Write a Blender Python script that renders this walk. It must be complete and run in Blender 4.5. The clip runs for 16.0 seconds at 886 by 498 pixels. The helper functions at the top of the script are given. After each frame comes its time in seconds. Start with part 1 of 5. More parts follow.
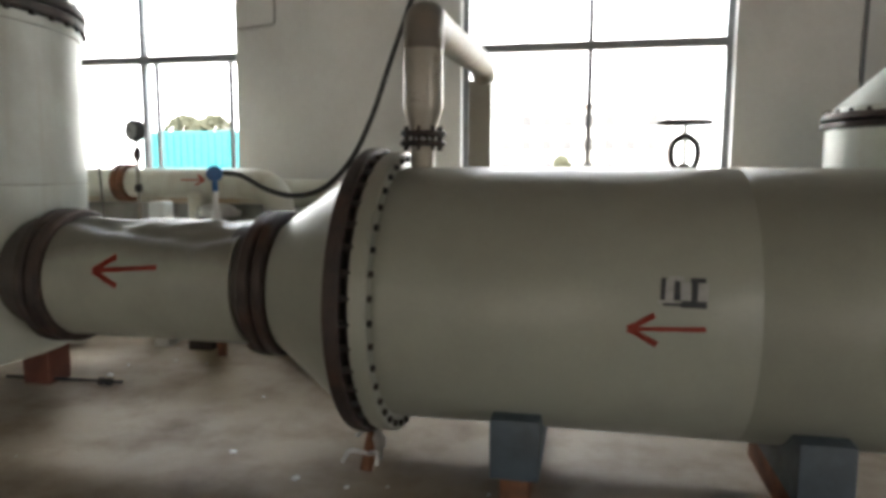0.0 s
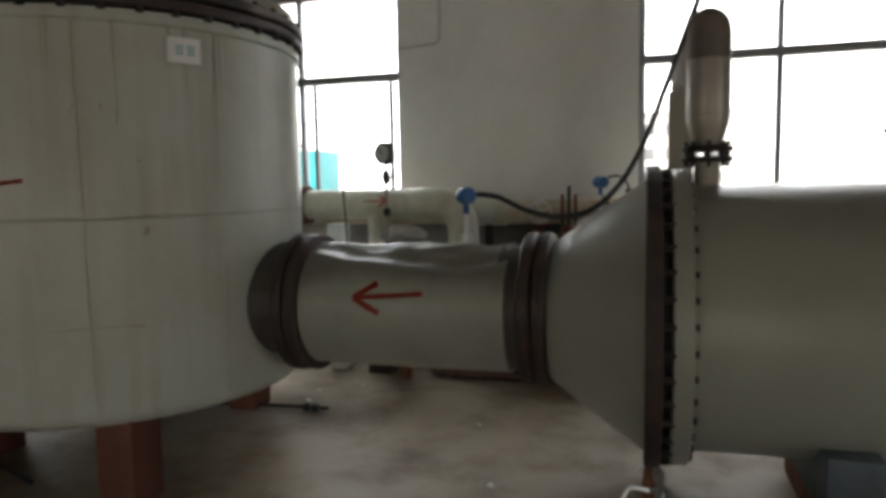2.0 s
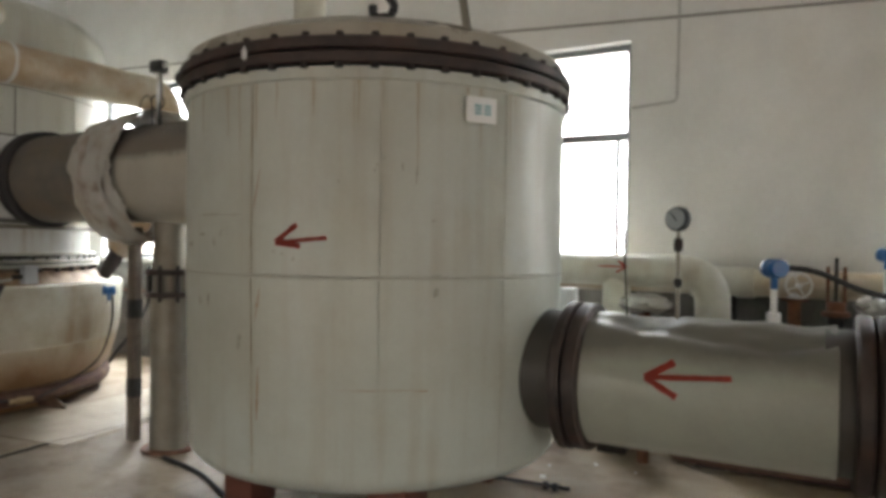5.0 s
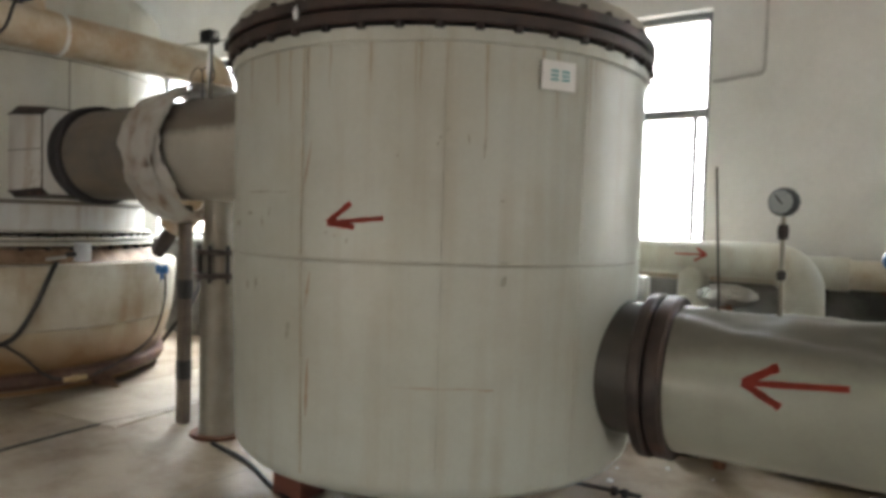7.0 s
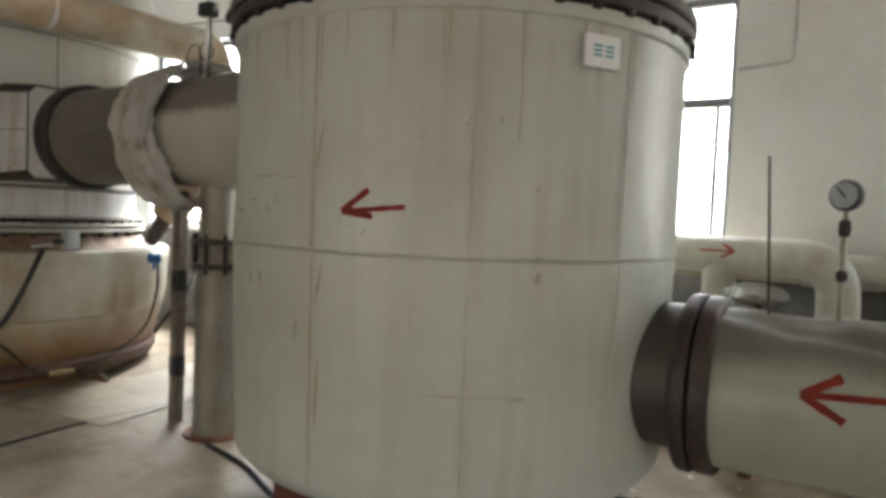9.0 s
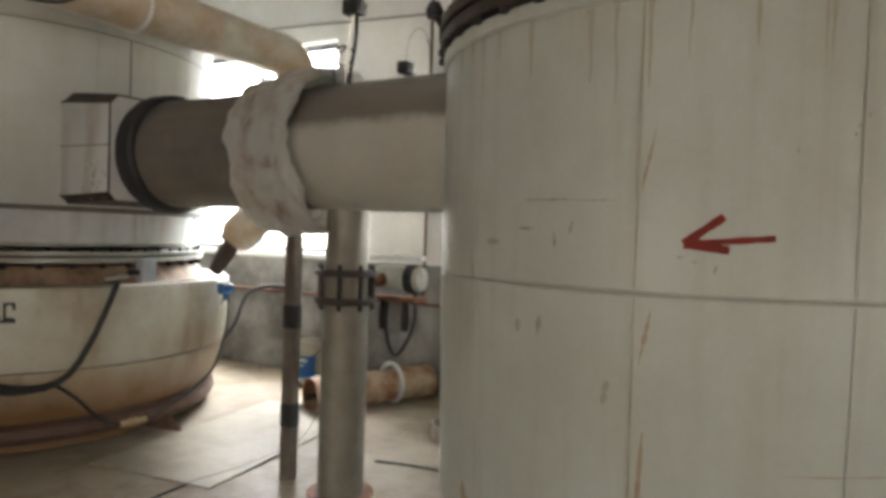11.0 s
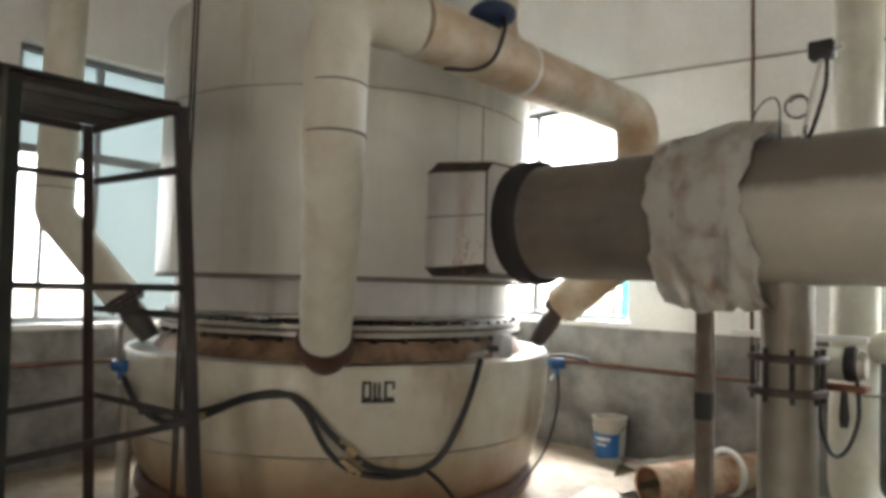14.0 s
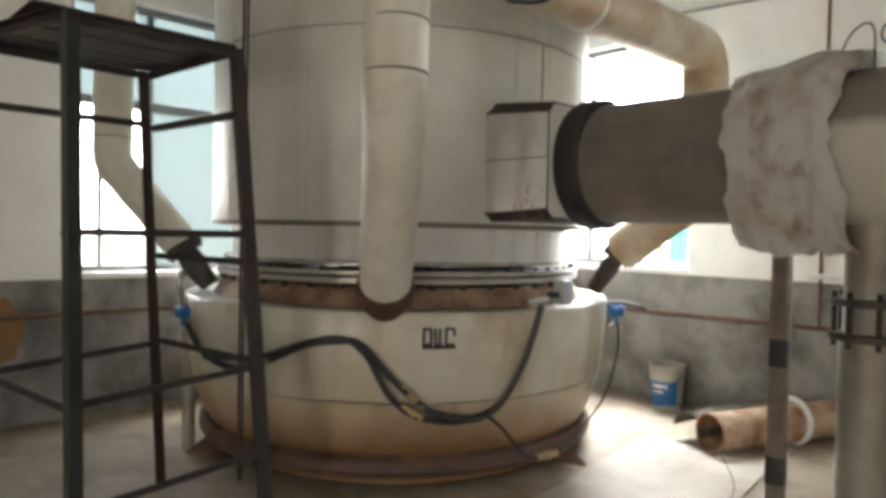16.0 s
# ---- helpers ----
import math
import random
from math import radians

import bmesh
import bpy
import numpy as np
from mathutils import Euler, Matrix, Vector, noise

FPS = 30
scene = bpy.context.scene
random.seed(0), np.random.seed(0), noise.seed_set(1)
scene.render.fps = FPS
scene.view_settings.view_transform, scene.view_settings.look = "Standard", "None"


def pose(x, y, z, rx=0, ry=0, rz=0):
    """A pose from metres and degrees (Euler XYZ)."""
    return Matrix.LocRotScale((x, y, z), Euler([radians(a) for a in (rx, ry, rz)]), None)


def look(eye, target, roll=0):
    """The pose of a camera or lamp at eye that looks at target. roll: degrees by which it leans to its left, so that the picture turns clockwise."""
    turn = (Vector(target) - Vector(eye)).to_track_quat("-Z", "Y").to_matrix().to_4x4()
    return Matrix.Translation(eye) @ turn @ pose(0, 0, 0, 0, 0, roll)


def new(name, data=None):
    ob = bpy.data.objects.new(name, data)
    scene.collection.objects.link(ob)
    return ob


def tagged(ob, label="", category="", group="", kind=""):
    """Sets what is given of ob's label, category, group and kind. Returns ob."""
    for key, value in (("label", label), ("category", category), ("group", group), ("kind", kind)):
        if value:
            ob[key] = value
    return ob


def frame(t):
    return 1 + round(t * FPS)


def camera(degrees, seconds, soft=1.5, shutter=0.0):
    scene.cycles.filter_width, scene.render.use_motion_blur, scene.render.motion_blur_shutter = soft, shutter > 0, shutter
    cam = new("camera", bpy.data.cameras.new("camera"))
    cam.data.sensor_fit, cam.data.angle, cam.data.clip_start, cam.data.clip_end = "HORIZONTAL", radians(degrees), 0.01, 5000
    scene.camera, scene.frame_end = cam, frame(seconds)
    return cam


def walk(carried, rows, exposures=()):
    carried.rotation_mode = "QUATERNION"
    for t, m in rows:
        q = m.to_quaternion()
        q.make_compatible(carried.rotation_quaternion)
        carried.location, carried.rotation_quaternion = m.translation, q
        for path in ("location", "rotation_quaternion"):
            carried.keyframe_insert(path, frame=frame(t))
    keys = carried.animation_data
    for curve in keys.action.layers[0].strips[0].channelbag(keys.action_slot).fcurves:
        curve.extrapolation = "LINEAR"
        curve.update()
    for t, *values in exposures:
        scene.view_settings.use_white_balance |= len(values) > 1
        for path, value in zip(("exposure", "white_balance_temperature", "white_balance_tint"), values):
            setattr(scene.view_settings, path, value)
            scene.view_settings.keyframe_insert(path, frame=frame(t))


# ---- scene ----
cam = camera(66.0, 16.0, soft=4.0)
PATH = [
    (0, (0.335, 0.472, 1.415), (-0.078, 2.415, 1.186), 0.2),
    (0.5, (0.069, 0.46, 1.404), (-0.401, 2.392, 1.186), -1.1),
    (1, (-0.221, 0.45, 1.424), (-0.772, 2.365, 1.259), -0.8),
    (1.5, (-0.48, 0.362, 1.455), (-0.972, 2.294, 1.299), -1.6),
    (2, (-0.69, 0.385, 1.45), (-1.249, 2.296, 1.262), -1.1),
    (2.5, (-0.896, 0.443, 1.455), (-1.503, 2.346, 1.358), -1.6),
    (3, (-1.053, 0.453, 1.468), (-1.614, 2.369, 1.355), -0.7),
    (3.5, (-1.193, 0.389, 1.474), (-1.937, 2.244, 1.391), 0.4),
    (4, (-1.248, 0.352, 1.483), (-2.043, 2.187, 1.454), 1.6),
    (4.5, (-1.292, 0.333, 1.487), (-2.191, 2.12, 1.474), 1.7),
    (5, (-1.363, 0.359, 1.485), (-2.32, 2.115, 1.467), 0.8),
    (5.2, (-1.407, 0.395, 1.483), (-2.365, 2.151, 1.452), 0.5),
    (7.5, (-1.579, 0.609, 1.483), (-2.679, 2.278, 1.408), 1.8),
    (8, (-1.601, 0.631, 1.481), (-2.688, 2.307, 1.391), 1.9),
    (8.2, (-1.617, 0.653, 1.486), (-2.714, 2.322, 1.38), 1.5),
    (10.3, (-2.572, 0.831, 1.449), (-3.52, 2.592, 1.393), 2.6),
    (10.5, (-2.728, 0.745, 1.464), (-3.677, 2.504, 1.411), 1.2),
    (11, (-3.037, 0.602, 1.48), (-4.01, 2.348, 1.439), 1.9),
    (11.5, (-3.365, 0.505, 1.489), (-4.286, 2.28, 1.483), 1.6),
    (12, (-3.665, 0.403, 1.501), (-4.537, 2.202, 1.456), 1.1),
    (12.5, (-3.903, 0.196, 1.521), (-4.86, 1.952, 1.478), 1.1),
    (13, (-4.144, 0.179, 1.529), (-5.314, 1.801, 1.544), -0.2),
    (13.5, (-4.304, 0.174, 1.533), (-5.627, 1.673, 1.594), 2.5),
    (14, (-4.418, 0.146, 1.55), (-5.75, 1.634, 1.655), 1.6),
    (14.5, (-4.526, 0.132, 1.545), (-5.87, 1.613, 1.595), 2.3),
    (15, (-4.567, 0.133, 1.528), (-5.94, 1.587, 1.495), 1.8),
    (15.5, (-4.556, 0.129, 1.517), (-5.96, 1.553, 1.472), 1.6),
    (16, (-4.555, 0.14, 1.524), (-5.974, 1.548, 1.478), 1.2),
]
EXPOSURE = 2.6
STOPS = [(0, -0.55), (1, -0.6), (1.5, -0.8), (2, -1.1), (2.5, -2.15), (3, -2.1), (3.5, -0.6), (4, -0.4), (4.5, -0.12), (5, -0.1), (7.5, 0.03), (8, 0.03), (10.5, 0.1), (11, 0.13), (11.5, 0.1), (12, 0.0), (12.5, -0.9), (13, -0.58), (13.5, 0.1), (14, 0.2), (14.5, 0.1), (15, 0.05), (15.5, 0.4), (16, 0.45)]
walk(cam, [(t, look(eye, target, roll)) for t, eye, target, roll in PATH], [(t, EXPOSURE + s) for t, s in STOPS])

# world, sun and exposure
world = bpy.data.worlds.new("overcast_sky")
scene.world = world
world.use_nodes = True
wn = world.node_tree.nodes
sky = wn.new("ShaderNodeTexSky")
sky.sky_type, sky.sun_disc = "NISHITA", False
sky.sun_elevation, sky.sun_rotation = radians(50), radians(160)
sky.air_density, sky.dust_density, sky.ozone_density = 1.0, 5.0, 1.0
wn["Background"].inputs[1].default_value = 0.15
world.node_tree.links.new(sky.outputs[0], wn["Background"].inputs[0])
sun = new("sun", bpy.data.lights.new("sun", "SUN"))
sun.data.energy, sun.data.angle, sun.data.color = 2.5, radians(25), (1.0, 0.96, 0.9)
sun.matrix_world = look((-20, -22, 60), (0, 0, 0))


def sky_light(name, eye, target, w, h, power):
    lamp = new(name, bpy.data.lights.new(name, "AREA"))
    lamp.data.shape, lamp.data.size, lamp.data.size_y, lamp.data.energy = "RECTANGLE", w, h, power
    lamp.data.color = (0.96, 0.98, 1.0)
    lamp.matrix_world = look(eye, target)
    return lamp


# sky light falling in at the windows from above, and fill from added, unseen doorways
sky_light("skylight_window", (-3.74, 7.4, 4.4), (-3.74, 4.6, 1.2), 2.4, 1.4, 62)
sky_light("skylight_window", (0.34, 7.4, 4.4), (0.34, 4.6, 1.2), 2.4, 1.4, 68)
sky_light("skylight_window", (-8.5, 7.4, 4.6), (-8.1, 4.6, 1.0), 2.6, 1.4, 165)
sky_light("skylight_window", (-11.8, 2.6, 4.5), (-9.0, 2.6, 1.2), 2.2, 1.4, 14)
# fill lamps at made-up doorways, to brighten the fronts of drum and vessels
sky_light("added_doorway_fill", (1.5, -5.2, 1.0), (1.5, 0, 1.0), 3.0, 1.8, 0.8)
sky_light("added_doorway_fill", (6.2, -1.0, 1.3), (0, 0.6, 1.2), 3.6, 2.2, 9.0)
sky_light("added_doorway_fill", (-4.6, -5.2, 1.0), (-4.6, 0, 1.0), 3.0, 1.8, 4.5)


# materials
def material(name, base, other, rough=0.6, metal=0.0, grain=40.0, patch=3.0, bump=0.15, mix=0.5, streak=None, streak_amount=0.0, streak_scale=(9, 9, 0.5), low=0.42, high=0.62, dent=5.0, tide=None, top_tone=None):
    """Two tones mixed by large patches and fine grain, upright run marks in a third colour, fine relief."""
    m = bpy.data.materials.new(name)
    m.use_nodes = True
    n, link = m.node_tree.nodes, m.node_tree.links.new
    bsdf = n["Principled BSDF"]
    geo = n.new("ShaderNodeNewGeometry")
    big, fine, ramp = n.new("ShaderNodeTexNoise"), n.new("ShaderNodeTexNoise"), n.new("ShaderNodeValToRGB")
    big.inputs["Scale"].default_value, big.inputs["Detail"].default_value, big.inputs["Roughness"].default_value = patch, 7, 0.62
    fine.inputs["Scale"].default_value, fine.inputs["Detail"].default_value = grain, 5
    link(geo.outputs["Position"], big.inputs["Vector"])
    link(geo.outputs["Position"], fine.inputs["Vector"])
    ramp.color_ramp.elements[0].position, ramp.color_ramp.elements[1].position = low, high
    link(big.outputs["Fac"], ramp.inputs["Fac"])
    amount = n.new("ShaderNodeMath")
    amount.operation = "MULTIPLY"
    amount.inputs[1].default_value = mix
    link(ramp.outputs["Color"], amount.inputs[0])
    tone = n.new("ShaderNodeMix")
    tone.data_type = "RGBA"
    tone.inputs["A"].default_value, tone.inputs["B"].default_value = (*base, 1), (*other, 1)
    link(amount.outputs[0], tone.inputs["Factor"])
    colour = tone.outputs["Result"]
    if streak:
        stretch, runs, edge = n.new("ShaderNodeMapping"), n.new("ShaderNodeTexNoise"), n.new("ShaderNodeMapRange")
        stretch.inputs["Scale"].default_value = streak_scale
        runs.inputs["Scale"].default_value, runs.inputs["Detail"].default_value = 1.0, 6
        edge.inputs["From Min"].default_value, edge.inputs["From Max"].default_value = 0.5, 0.75
        edge.inputs["To Max"].default_value = streak_amount
        link(geo.outputs["Position"], stretch.inputs["Vector"])
        link(stretch.outputs[0], runs.inputs["Vector"])
        link(runs.outputs["Fac"], edge.inputs["Value"])
        marks = n.new("ShaderNodeMix")
        marks.data_type = "RGBA"
        marks.inputs["B"].default_value = (*streak, 1)
        gate, broken = n.new("ShaderNodeMath"), n.new("ShaderNodeTexNoise")
        gate.operation = "MULTIPLY"
        broken.inputs["Scale"].default_value, broken.inputs["Detail"].default_value = patch * 1.7, 4
        spread = n.new("ShaderNodeMapRange")
        spread.inputs["From Min"].default_value, spread.inputs["From Max"].default_value = 0.4, 0.6
        spread.inputs["To Min"].default_value = 0.4
        link(geo.outputs["Position"], broken.inputs["Vector"])
        link(broken.outputs["Fac"], spread.inputs["Value"])
        link(edge.outputs[0], gate.inputs[0])
        link(spread.outputs[0], gate.inputs[1])
        link(gate.outputs[0], marks.inputs["Factor"])
        link(colour, marks.inputs["A"])
        colour = marks.outputs["Result"]
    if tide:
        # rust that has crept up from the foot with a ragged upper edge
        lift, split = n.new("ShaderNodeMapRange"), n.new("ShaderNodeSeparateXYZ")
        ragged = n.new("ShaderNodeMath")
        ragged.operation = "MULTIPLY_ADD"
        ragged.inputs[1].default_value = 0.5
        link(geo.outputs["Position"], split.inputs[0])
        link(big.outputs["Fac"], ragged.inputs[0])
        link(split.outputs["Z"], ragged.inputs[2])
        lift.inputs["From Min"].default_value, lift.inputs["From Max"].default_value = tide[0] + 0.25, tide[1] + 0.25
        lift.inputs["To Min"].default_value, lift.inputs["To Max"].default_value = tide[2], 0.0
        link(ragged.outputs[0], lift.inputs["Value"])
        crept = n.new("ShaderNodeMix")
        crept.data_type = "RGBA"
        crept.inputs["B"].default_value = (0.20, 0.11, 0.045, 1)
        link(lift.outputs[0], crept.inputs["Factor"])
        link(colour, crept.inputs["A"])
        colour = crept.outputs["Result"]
    if top_tone:
        # a second tone laid over the top by height, with a wavering lower edge
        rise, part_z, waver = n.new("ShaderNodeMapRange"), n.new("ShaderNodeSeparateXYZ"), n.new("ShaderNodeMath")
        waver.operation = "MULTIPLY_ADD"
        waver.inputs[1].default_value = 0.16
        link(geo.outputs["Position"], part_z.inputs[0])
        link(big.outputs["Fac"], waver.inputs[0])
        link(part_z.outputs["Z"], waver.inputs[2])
        rise.inputs["From Min"].default_value, rise.inputs["From Max"].default_value = top_tone[0] + 0.08, top_tone[1] + 0.08
        rise.inputs["To Max"].default_value = top_tone[2]
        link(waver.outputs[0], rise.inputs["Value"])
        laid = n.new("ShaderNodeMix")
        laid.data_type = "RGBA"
        laid.inputs["B"].default_value = (*top_tone[3], 1)
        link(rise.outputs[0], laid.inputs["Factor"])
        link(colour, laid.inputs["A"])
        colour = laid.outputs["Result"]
    speck = n.new("ShaderNodeMix")
    speck.data_type, speck.blend_type = "RGBA", "MULTIPLY"
    speck.inputs["Factor"].default_value = 0.1
    link(colour, speck.inputs["A"])
    link(fine.outputs["Fac"], speck.inputs["B"])
    gain = n.new("ShaderNodeMix")
    gain.data_type, gain.blend_type = "RGBA", "MULTIPLY"
    gain.inputs["Factor"].default_value = 1.0
    gain.inputs["B"].default_value = (1.05, 1.05, 1.05, 1)
    link(speck.outputs["Result"], gain.inputs["A"])
    link(gain.outputs["Result"], bsdf.inputs["Base Color"])
    rr = n.new("ShaderNodeMapRange")
    rr.inputs["To Min"].default_value, rr.inputs["To Max"].default_value = max(0.05, rough - 0.15), min(1, rough + 0.15)
    link(big.outputs["Fac"], rr.inputs["Value"])
    link(rr.outputs[0], bsdf.inputs["Roughness"])
    bsdf.inputs["Metallic"].default_value = metal
    if bump:
        relief = n.new("ShaderNodeBump")
        relief.inputs["Strength"].default_value, relief.inputs["Distance"].default_value = bump, 0.01
        link(fine.outputs["Fac"], relief.inputs["Height"])
        dents, sag = n.new("ShaderNodeBump"), n.new("ShaderNodeTexNoise")
        sag.inputs["Scale"].default_value, sag.inputs["Detail"].default_value = dent, 2
        dents.inputs["Strength"].default_value, dents.inputs["Distance"].default_value = 0.35, 0.02
        link(geo.outputs["Position"], sag.inputs["Vector"])
        link(sag.outputs["Fac"], dents.inputs["Height"])
        link(dents.outputs[0], relief.inputs["Normal"])
        link(relief.outputs[0], bsdf.inputs["Normal"])
    return m


CREAM = material("cream_cladding_paint", (0.53, 0.56, 0.51), (0.455, 0.465, 0.405), 0.40, 0, 60, 1.6, 0.03, 0.75, (0.33, 0.26, 0.16), 0.36, (13, 13, 0.45))
VESSEL = material("grey_green_vessel_paint", (0.335, 0.35, 0.295), (0.27, 0.275, 0.235), 0.34, 0, 60, 1.3, 0.03, 0.6, (0.34, 0.32, 0.26), 0.25, (1.5, 6, 6), top_tone=(1.0, 1.34, 0.55, (0.19, 0.175, 0.145)))
TOWER = material("weathered_cream_cladding", (0.62, 0.635, 0.585), (0.53, 0.535, 0.475), 0.45, 0, 60, 1.5, 0.05, 0.7, (0.32, 0.26, 0.17), 0.4, (5, 5, 0.3))
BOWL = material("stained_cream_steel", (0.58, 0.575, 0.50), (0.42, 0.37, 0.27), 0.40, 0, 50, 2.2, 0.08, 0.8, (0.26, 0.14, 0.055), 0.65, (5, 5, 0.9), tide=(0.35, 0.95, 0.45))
PIPE = material("cream_pipe_cladding", (0.66, 0.66, 0.58), (0.53, 0.515, 0.43), 0.42, 0, 60, 3, 0.06, 0.7, (0.34, 0.22, 0.11), 0.5, (5, 5, 2))
RUSTPIPE = material("rust_stained_pipe_cladding", (0.62, 0.58, 0.48), (0.42, 0.29, 0.16), 0.36, 0, 60, 2.5, 0.06, 0.8, (0.30, 0.16, 0.06), 0.55, (4, 2, 4))
DARKDUCT = material("grimy_grey_duct", (0.14, 0.13, 0.115), (0.22, 0.18, 0.13), 0.42, 0, 50, 3, 0.08, 0.6, (0.07, 0.055, 0.045), 0.5, (2, 8, 8))
GREYDUCT = material("grey_cream_duct", (0.40, 0.385, 0.33), (0.30, 0.27, 0.22), 0.3, 0.1, 60, 2, 0.04, 0.6, (0.22, 0.18, 0.13), 0.3, (2, 6, 6))
TRANSFER = material("grey_cream_duct_with_dark_top", (0.56, 0.55, 0.49), (0.47, 0.45, 0.39), 0.34, 0.05, 60, 2, 0.04, 0.6, (0.22, 0.18, 0.13), 0.25, (2, 6, 6), top_tone=(2.0, 2.05, 0.8, (0.14, 0.115, 0.09)))
FLANGE = material("brown_rusted_flange", (0.06, 0.043, 0.037), (0.035, 0.03, 0.028), 0.55, 0.2, 60, 9, 0.25, 0.8, (0.12, 0.055, 0.03), 0.45, (6, 6, 6))
BLACKRUB = material("black_rubber_ring", (0.022, 0.022, 0.026), (0.04, 0.035, 0.03), 0.6, 0, 60, 6, 0.2)
REDSTEEL = material("red_oxide_steel", (0.16, 0.055, 0.035), (0.10, 0.04, 0.03), 0.65, 0.1, 60, 7, 0.3, 0.7)
BLUESTEEL = material("blue_grey_steel", (0.075, 0.10, 0.125), (0.055, 0.065, 0.075), 0.5, 0.1, 60, 6, 0.15, 0.7)
RUST = material("rusted_steel", (0.22, 0.09, 0.045), (0.10, 0.05, 0.03), 0.75, 0.1, 70, 10, 0.4, 0.8)
BARE = material("dull_galvanised_pipe", (0.28, 0.265, 0.225), (0.20, 0.175, 0.14), 0.5, 0.25, 60, 4, 0.1, 0.6, (0.24, 0.13, 0.07), 0.4, (14, 14, 1))
GREENSTEEL = material("dark_green_painted_iron", (0.022, 0.03, 0.024), (0.045, 0.04, 0.03), 0.55, 0.1, 60, 7, 0.2, 0.7)
BROWNSTEEL = material("dark_brown_rusted_iron", (0.04, 0.02, 0.014), (0.03, 0.022, 0.018), 0.65, 0.1, 60, 7, 0.25, 0.7)
DARKSTEEL = material("dark_painted_angle_iron", (0.022, 0.022, 0.022), (0.05, 0.03, 0.022), 0.65, 0.1, 60, 9, 0.2, 0.7)
WALL = material("stained_white_plaster", (0.80, 0.805, 0.79), (0.69, 0.685, 0.66), 0.9, 0, 30, 0.9, 0.1, 0.6, (0.50, 0.48, 0.44), 0.45, (1.3, 1.3, 0.5))
DADO = material("dirty_cement_dado", (0.24, 0.235, 0.22), (0.11, 0.107, 0.098), 0.85, 0, 35, 2.2, 0.25, 0.9, (0.07, 0.066, 0.06), 0.7, (3, 3, 0.5))
FLOOR = material("dusty_stained_concrete", (0.335, 0.275, 0.20), (0.165, 0.12, 0.078), 0.6, 0, 22, 2.3, 0.2, 0.9, (0.17, 0.12, 0.08), 0.65, (1.1, 1.1, 1), 0.45, 0.7)
CEIL = material("grey_plaster_ceiling", (0.5, 0.5, 0.49), (0.42, 0.42, 0.41), 0.9, 0, 30, 1, 0.1)
# for the unseen south and east walls, kept dark to cut bounced light
DIM = material("dark_unseen_wall_plaster", (0.16, 0.157, 0.15), (0.12, 0.117, 0.11), 0.9, 0, 30, 1, 0.1)
FRAME = material("grey_window_aluminium", (0.22, 0.23, 0.24), (0.16, 0.16, 0.165), 0.45, 0.4, 60, 5, 0.05)
CLOTH = material("rust_stained_white_cloth", (0.85, 0.84, 0.80), (0.60, 0.50, 0.38), 0.95, 0, 120, 4, 0.4, 0.6, (0.36, 0.17, 0.07), 0.8, (11, 6, 5), 0.5, 0.7)
SCUFF = material("grey_scuff", (0.37, 0.36, 0.30), (0.28, 0.27, 0.22), 0.6, 0, 60, 12, 0.05)
DRYRUST = material("dry_rust_run", (0.40, 0.30, 0.21), (0.33, 0.22, 0.14), 0.6, 0, 60, 12, 0.05)
NOZZLE = material("sooty_nozzle_steel", (0.06, 0.056, 0.05), (0.09, 0.075, 0.062), 0.5, 0.1, 60, 5, 0.1)
RED = material("red_marker_paint", (0.42, 0.05, 0.03), (0.30, 0.05, 0.035), 0.6, 0, 90, 14, 0.1)
BLACK = material("black_cable_rubber", (0.018, 0.018, 0.018), (0.03, 0.03, 0.03), 0.5, 0, 80, 6, 0.1)
BLUE = material("blue_enamel", (0.008, 0.11, 0.34), (0.01, 0.08, 0.22), 0.35, 0, 60, 8, 0.05)
CHROME = material("steel_fitting", (0.55, 0.55, 0.53), (0.4, 0.39, 0.37), 0.3, 0.9, 80, 10, 0.05)
WHITE = material("white_enamel", (0.72, 0.73, 0.72), (0.62, 0.62, 0.6), 0.4, 0, 60, 6, 0.05)
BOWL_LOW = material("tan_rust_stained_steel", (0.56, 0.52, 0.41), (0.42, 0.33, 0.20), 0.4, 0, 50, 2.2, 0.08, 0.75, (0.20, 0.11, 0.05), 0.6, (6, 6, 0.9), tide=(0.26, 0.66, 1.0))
GUTTER = material("rust_streaked_steel", (0.32, 0.22, 0.14), (0.12, 0.058, 0.03), 0.6, 0.1, 60, 4, 0.25, 0.9, (0.08, 0.05, 0.035), 0.7, (9, 9, 3))
TEAL = material("teal_paint", (0.05, 0.36, 0.38), (0.04, 0.28, 0.31), 0.5, 0, 60, 4, 0.05)
LEAF = material("foliage", (0.12, 0.125, 0.08), (0.09, 0.1, 0.06), 0.7, 0, 30, 2, 0.1)
BARK = material("bark", (0.12, 0.09, 0.06), (0.08, 0.06, 0.04), 0.9, 0, 40, 5, 0.3)
BRASS = material("brass_fitting", (0.50, 0.38, 0.22), (0.36, 0.26, 0.14), 0.45, 0.9, 80, 10, 0.05)
STAINBAND = material("pale_blue_white_band", (0.66, 0.67, 0.66), (0.56, 0.56, 0.54), 0.45, 0, 60, 3, 0.05, 0.6, (0.30, 0.17, 0.08), 0.6, (8, 8, 0.7))


def glass(name):
    m = bpy.data.materials.new(name)
    m.use_nodes = True
    b = m.node_tree.nodes["Principled BSDF"]
    b.inputs["Base Color"].default_value = (0.95, 0.98, 0.98, 1)
    b.inputs["Roughness"].default_value, b.inputs["Transmission Weight"].default_value, b.inputs["IOR"].default_value = 0.0, 1.0, 1.05
    return m


